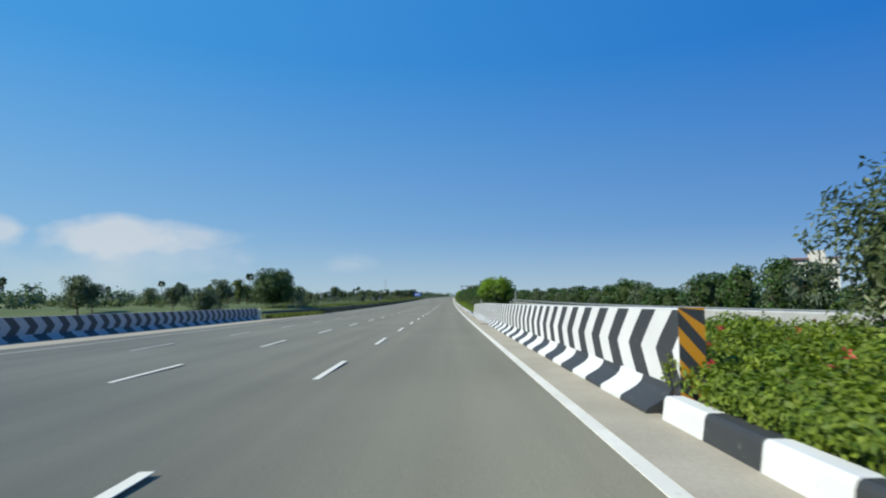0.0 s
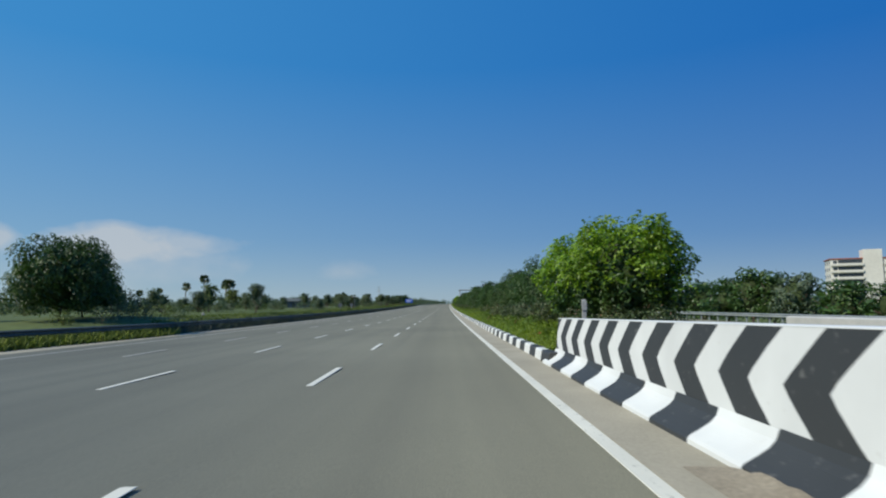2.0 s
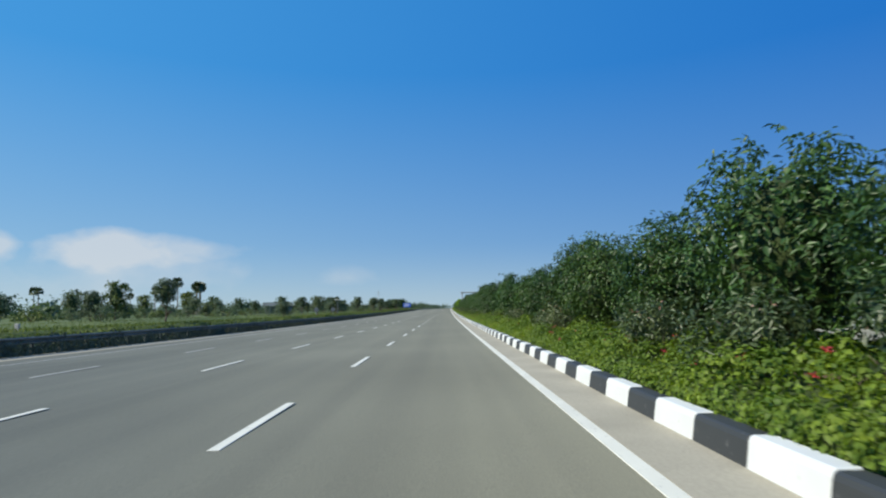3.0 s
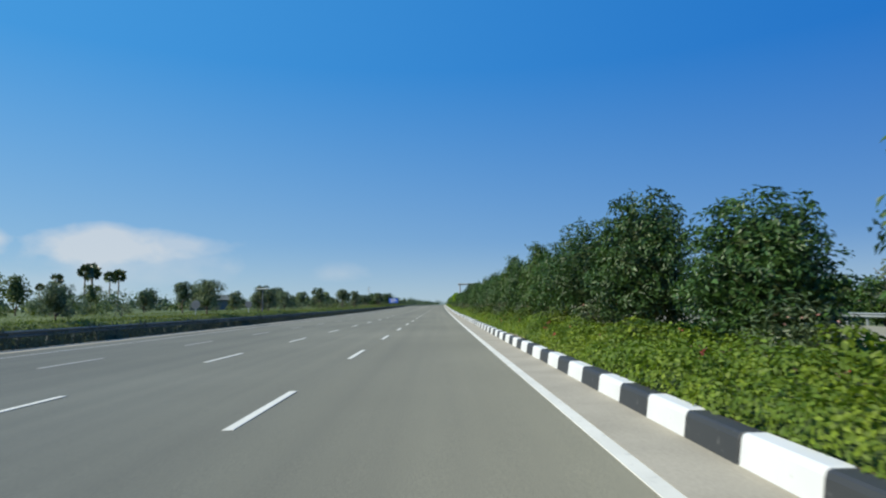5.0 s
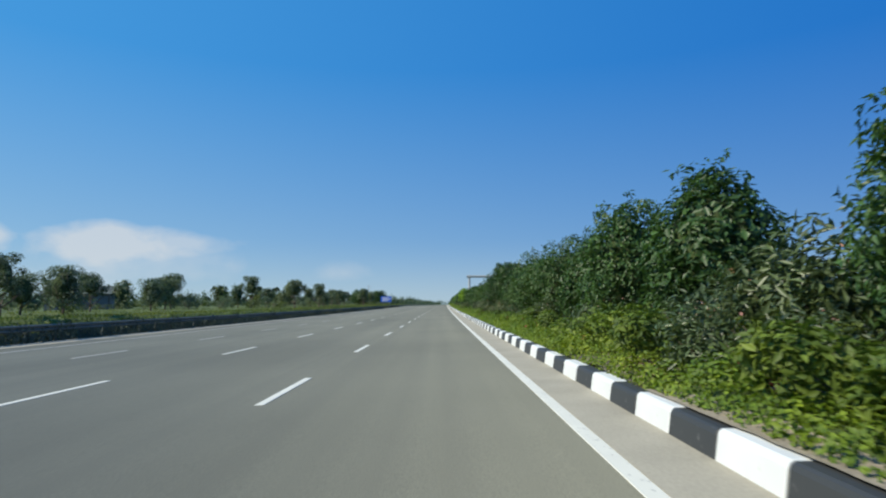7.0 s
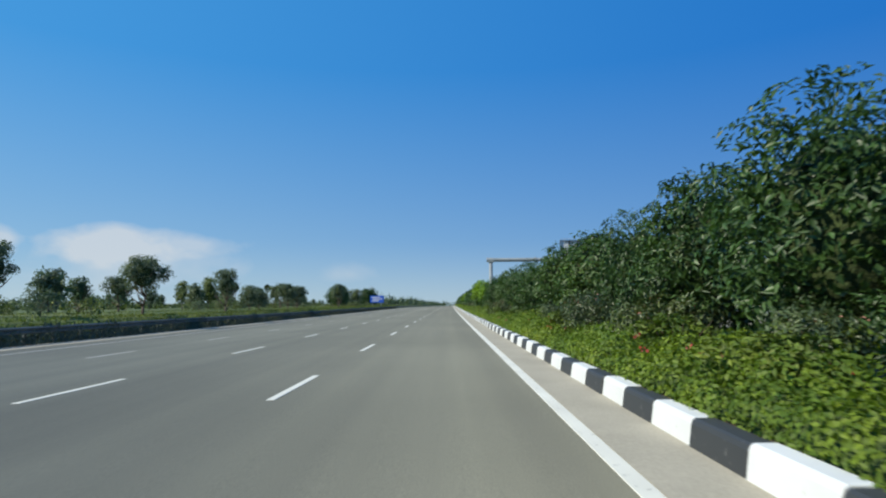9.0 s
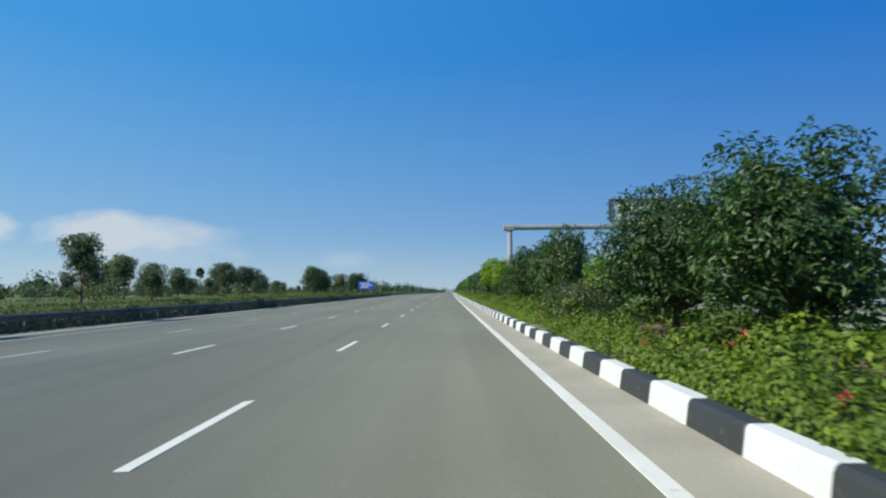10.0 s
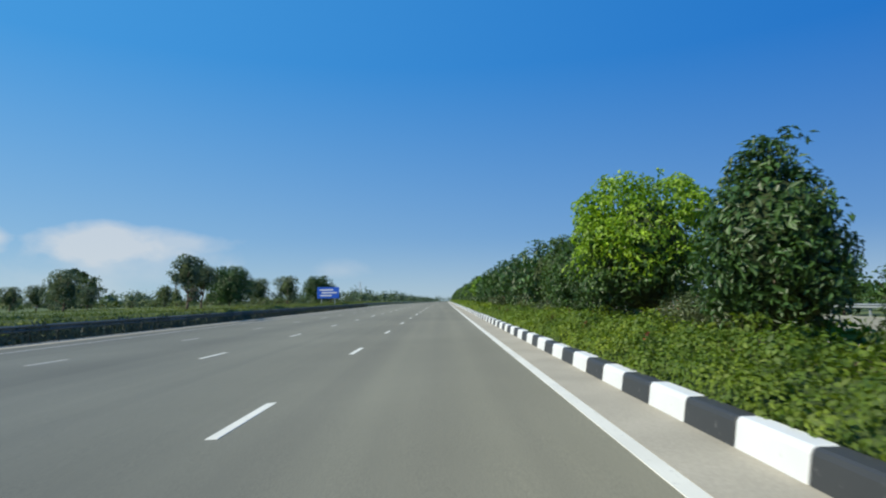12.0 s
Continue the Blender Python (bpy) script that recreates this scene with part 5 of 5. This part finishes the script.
def field_plants():
    rng = random.Random(21)
    big = [bush_tree(71, 6.0, 3.9, LEAF_DEEP, 11000, 0.28, 0.2, 0.0, 0.5, 1300), field_tree(72, 5.0, 2.4, LEAF_FIELD, 2800, 0.22, 0.44), field_tree(73, 5.4, 2.0, LEAF_FIELD, 2700, 0.21, 0.42), field_tree(74, 4.6, 2.6, LEAF_FIELD, 2900, 0.22, 0.15)]
    far = [field_tree(81, 5.5, 2.8, LEAF_FIELD, 700, 0.55, 0.12), field_tree(82, 5.0, 2.4, LEAF_FIELD, 600, 0.5, 0.25), field_tree(83, 6.0, 2.2, LEAF_SHRUB, 600, 0.5, 0.3)]
    wood = [field_tree(85, 5.3, 2.5, LEAF_DEEP, 950, 0.42, 0.1, 16), field_tree(86, 5.0, 2.2, LEAF_DEEP, 900, 0.42, 0.12, 15), field_tree(87, 4.6, 2.6, LEAF_FIELD, 900, 0.42, 0.1, 16)]
    palms = [palm(91, 9.5), palm(92, 8.2), palm(93, 10.5)]
    bushes = [shrub(95, 1.6, 1.5, LEAF_SHRUB), shrub(96, 2.4, 1.8, LEAF_FIELD, 380), shrub(97, 1.3, 1.7, LEAF_SHRUB), shrub(98, 2.8, 1.6, LEAF_FIELD, 400)]

    def put(kind, s, d, h, name, label, group, category, wide=None):
        ground_z = ground_level(d, s)
        m = stand(s, d, ground_z - 0.05, rng.uniform(0, 360)) @ Matrix.Diagonal((wide or h, wide or h, h, 1))
        tree(name, *kind, m, label, group, category)

    lone = "broad dark green tree standing in the roadside field"
    # s, d, kind, height of its top over the road
    for s, d, k, top in ((72.4, -24.2, 0, 6.2), (77, -25.5, 0, 5.5), (64, -46, 3, 5.2), (67, -46, 1, 4.2), (102, -56, 3, 4.4), (113, -55, 1, 5.4), (103.5, -21.6, 2, 4.2), (56, -27, 3, 3.3), (62, -27.5, 2, 4.3), (71.5, -30, 2, 3.8), (68, -36, 1, 3.6), (96, -34, 1, 4.0), (108, -30, 3, 3.6), (134, -20.7, 3, 2.9), (140, -33, 3, 3.0), (156.5, -21.2, 3, 4.1), (158, -24, 2, 3.9), (174.4, -21.5, 2, 4.0), (178, -23, 3, 3.3),
                         (181, -22.5, 3, 3.9), (188, -25, 1, 3.8), (195, -24, 3, 3.7), (204, -27, 3, 4.2), (212, -30, 1, 5.0), (221, -24, 2, 5.0), (231, -20.9, 1, 5.0), (239, -27, 1, 4.0), (245, -20.3, 2, 4.8), (256, -21.8, 3, 3.7), (258, -25, 2, 4.3), (262.5, -22.8, 3, 3.6), (268.5, -20.9, 1, 4.3), (272.5, -20.7, 1, 4.1),
                         (276, -24, 1, 4.6), (284, -24, 3, 4.4), (290, -29, 2, 4.6), (298, -27, 3, 4.0), (313, -39, 3, 3.4), (322, -48, 3, 3.6), (306, -30, 3, 3.0), (304, -20.8, 2, 5.3), (309, -21.6, 1, 4.9), (325, -24.8, 0, 5.6), (340, -26, 3, 4.8), (352, -25, 3, 5.6), (371, -24.0, 0, 6.2), (384, -24, 3, 4.8)):
        tall = (6.1, 5.2, 5.5, 4.8)[k]
        put(big[k], s, d, (top - ground_level(d, s)) / tall, "tree", lone, "field trees", "tree")
    for s, d, k, h in ((207, -62, 0, 0.76), (254, -88, 2, 1.0), (235, -73, 0, 0.80), (248, -78, 1, 1.02), (243, -90, 1, 0.92), (272, -113, 0, 0.72), (211, -63, 1, 0.86), (216, -66, 0, 0.78), (345, -55, 0, 0.55), (352, -58, 1, 0.6), (395, -62, 0, 0.7)):
        put(palms[k], s, d, h, "palm_tree", "slim palmyra palm with a round dark head", "palms", "palm tree")
    for _ in range(11):
        s = rng.uniform(120, 215)
        d = -rng.uniform(72, 90 + s * 0.35)
        put(rng.choice(palms), s, d, rng.uniform(0.42, 0.7) * (1 + s / 1400), "palm_tree", "slim palmyra palm with a round dark head", "palms", "palm tree")
    for _ in range(60):
        s = rng.uniform(90, 420)
        d = -rng.uniform(30, 62)
        put(rng.choice(far), s, d, rng.uniform(0.45, 0.8), "tree", "dark green tree in the roadside field", "field trees", "tree")
    for _ in range(150):
        s = rng.uniform(72, 430)
        d = -22.5 - 24 * rng.random() ** 1.5
        put(rng.choice(bushes), s, d, rng.uniform(0.35, 0.9), "bush", "low tangled green bush on the verge", "verge bushes", "bush")
    for s, d, k, h in ((75.5, -22.4, 1, 0.85), (78, -21.6, 3, 0.7), (69, -21.8, 0, 0.6), (82, -22, 2, 0.8), (70.5, -20.4, 3, 0.5), (73, -20.0, 1, 0.5), (76, -20.2, 3, 0.45), (79.5, -20.0, 1, 0.4)):
        put(bushes[k], s, d, h, "bush", "low tangled green bush on the verge", "verge bushes", "bush")
    # wood beyond the other carriageway: the row that faces the road
    for i in range(95):
        s = -25 + i * 3.6 + rng.uniform(-1.5, 1.5)
        put(rng.choice(wood), s, 32.0 + rng.uniform(-1.5, 2.5), rng.uniform(1.05, 1.2) if 90 < s < 99.5 or 41 < s < 57 else rng.uniform(0.95, 1.05) if 57 <= s < 70 else rng.uniform(0.60, 0.72) if s < 90 else rng.uniform(0.8, 0.96) if s < 135 else rng.uniform(0.65, 1.1), "tree", "dark green tree in the wood beyond the far carriageway", "wood beyond the road", "tree", 1.15)


field_plants()


def far_woods(name, spots, mat, label, seed, per=58, size=0.66):
    """Many far trees and bushes in one mesh: spots of (s, d, height, radius)."""
    rng = np.random.default_rng(seed)
    pts, nor, length = [], [], []
    inner = per // 3
    for s, d, h, r in spots:
        n = per + inner
        u = rng.normal(size=(n, 3))
        u /= np.linalg.norm(u, axis=1)[:, None]
        lump = 1 + 0.22 * np.sin(u[:, 0] * 5 + s) * np.cos(u[:, 2] * 4 + d)
        reach = np.concatenate([rng.uniform(0.75, 1.0, per), rng.uniform(0.2, 0.6, inner)])
        q = np.array(place(s, d, ground_level(d, s) + h * 0.5)) + u * np.array([r, r, h * 0.5]) * (lump * reach)[:, None]
        pts.append(q)
        nor.append(u + np.array([0, 0, 0.4]))
        length += [size] * per + [size * 2.2] * inner
    length = np.array(length)
    ob = new(name, leaf_mesh(name, np.concatenate(pts), np.concatenate(nor), length, length * 0.65, [mat], rng, None, 0.2))
    tagged(ob, label, "woods", "", "stuff")


def woods():
    rng = random.Random(44)
    belt, scrub, right = [], [], []
    for _ in range(560):
        s = rng.uniform(60, 1300)
        d = -rng.uniform(60, 130 + s * 0.3)
        belt.append((s, d, rng.uniform(2.0, 4.6) * (1 + s / 2500), rng.uniform(1.6, 3.4)))
    for _ in range(260):
        s = rng.uniform(430, 1400)
        belt.append((s, -rng.uniform(21, 55), rng.uniform(2.5, 6.0), rng.uniform(1.8, 3.2)))
    for _ in range(90):
        belt.append((rng.uniform(1230, 1500), rng.uniform(-90, 60), rng.uniform(7, 12), rng.uniform(4, 7)))
    for _ in range(420):
        s = rng.uniform(80, 700)
        scrub.append((s, -rng.uniform(40, 130), rng.uniform(0.7, 1.7), rng.uniform(1.2, 2.6)))
    for _ in range(620):
        s = rng.uniform(-40, 1300)
        right.append((s, rng.uniform(36, 66), rng.uniform(3.0, 4.2) if s < 180 else rng.uniform(3.5, 5.5), rng.uniform(1.8, 3.2)))
    far_woods("far_woods", belt, LEAF_FIELD, "hazy belt of dark green trees across the field", 101)
    far_woods("far_scrub", scrub, LEAF_SHRUB, "low yellow-green scrub across the field", 102, 40, 0.45)
    far_woods("far_woods_right", right, LEAF_DEEP, "dense dark green wood beyond the far carriageway", 103)


woods()


def verge_growth():
    """Weeds on the bank behind the guard rail, coloured dark for its shade, and grass on top of it."""
    rng = np.random.default_rng(77)
    n = 1700
    y = rng.uniform(0, 12, n)
    f = rng.uniform(0, 1, n)
    x = 0.15 - f * 1.25
    z = 0.02 + np.minimum(1, f * 1.3) * 0.88 + rng.uniform(-0.12, 0.12, n) + 0.07 * np.sin(y * 1.7) * np.sin(y * 0.63 + 1)
    nor = np.stack([np.ones(n) * 0.3, np.zeros(n), np.ones(n)], 1)
    k = 1200           # the growth under and over the beam
    yf = rng.uniform(0, 12, k)
    tall = 0.66 + 0.26 * np.sin(yf * 1.3) * np.sin(yf * 0.5 + 2)
    front = np.stack([rng.uniform(0.12, 0.36, k), yf, 0.06 + tall * rng.uniform(0, 1, k)], 1)
    nor = np.concatenate([nor, np.tile([1.0, 0.0, 0.1], (k, 1))])
    turn = np.concatenate([np.full(n, 0.4), np.full(k, 0.15)])[:, None]
    weeds = leaf_mesh("weeds", np.concatenate([np.stack([x, y, z], 1), front]), nor, 0.2, 0.12, [LEAF_WEED, GRASS_BLADE], rng, np.concatenate([(f > 0.5).astype(int), np.zeros(k, dtype=int)]), -0.3, 0.2, turn)
    for i in range(6, 33):
        ob = new("weeds", weeds)
        ob.matrix_basis = stand(i * 12.0 + 2.0, -18.25, -0.42) @ Matrix.Rotation(grade(i * 12.0), 4, "X")
        tagged(ob, "weeds on the bank behind the guard rail, coloured dark as in shade", "weeds", "rail weeds", "stuff")
    n = 3400
    y, x = rng.uniform(0, 20, n), -rng.uniform(0, 1, n) ** 1.6 * 9
    z = np.zeros(n) - 0.03
    blades = leaf_mesh("grass", np.stack([x, y, z], 1), np.stack([rng.normal(size=n), rng.normal(size=n), np.zeros(n)], 1), 0.22, 0.05, [GRASS_BLADE], rng, None, -3.5)
    n = 900
    y, x = rng.uniform(0, 5, n), rng.normal(size=n) * 0.22
    tuft = leaf_mesh("tall_grass", np.stack([x, y, np.zeros(n) - 0.03], 1), np.stack([rng.normal(size=n), rng.normal(size=n), np.zeros(n)], 1), 0.5, 0.07, [GRASS_BLADE], rng, None, -3.0)
    for s in (53, 55, 57, 59, 61, 63.5, 66, 69):
        ob = new("tall_grass", tuft)
        ob.matrix_basis = stand(s, -17.75 + rail_offset(s) * 0.7 + 0.05 * (s % 2), -0.38) @ Matrix.Diagonal((1.4 if s < 70 else 1, 1, 1.1 if s < 70 else 0.7, 1))
        tagged(ob, "tall straw-coloured grass at the foot of the guard rail", "grass", "verge grass", "stuff")
    straw = leaf_mesh("straw", np.stack([rng.uniform(0.2, 3.4, 420), rng.uniform(0, 6.5, 420), np.full(420, -0.02)], 1), np.stack([rng.normal(size=420), rng.normal(size=420), np.zeros(420)], 1), 0.2, 0.03, [STRAW], rng, None, -2.5)
    for s, d in ((151.2, 2.6), (219.2, 3.0), (224.0, 3.0)):
        ob = new("dry_grass", straw)
        ob.matrix_basis = stand(s, d, 0.27)
        tagged(ob, "thin dry straw-coloured grass on bare soil", "grass", "dry grass", "stuff")
    for i in range(2, 24):
        ob = new("grass", blades)
        low = i < 4
        ob.matrix_basis = stand(i * 20.0, -18.9 if low else -19.5, -0.5 if low else 0.64) @ Matrix.Rotation(grade(i * 20.0), 4, "X") @ Matrix.Rotation(0 if low else 0.018, 4, "Y")
        tagged(ob, "rough yellow-green grass on the verge", "grass", "verge grass", "stuff")


verge_growth()
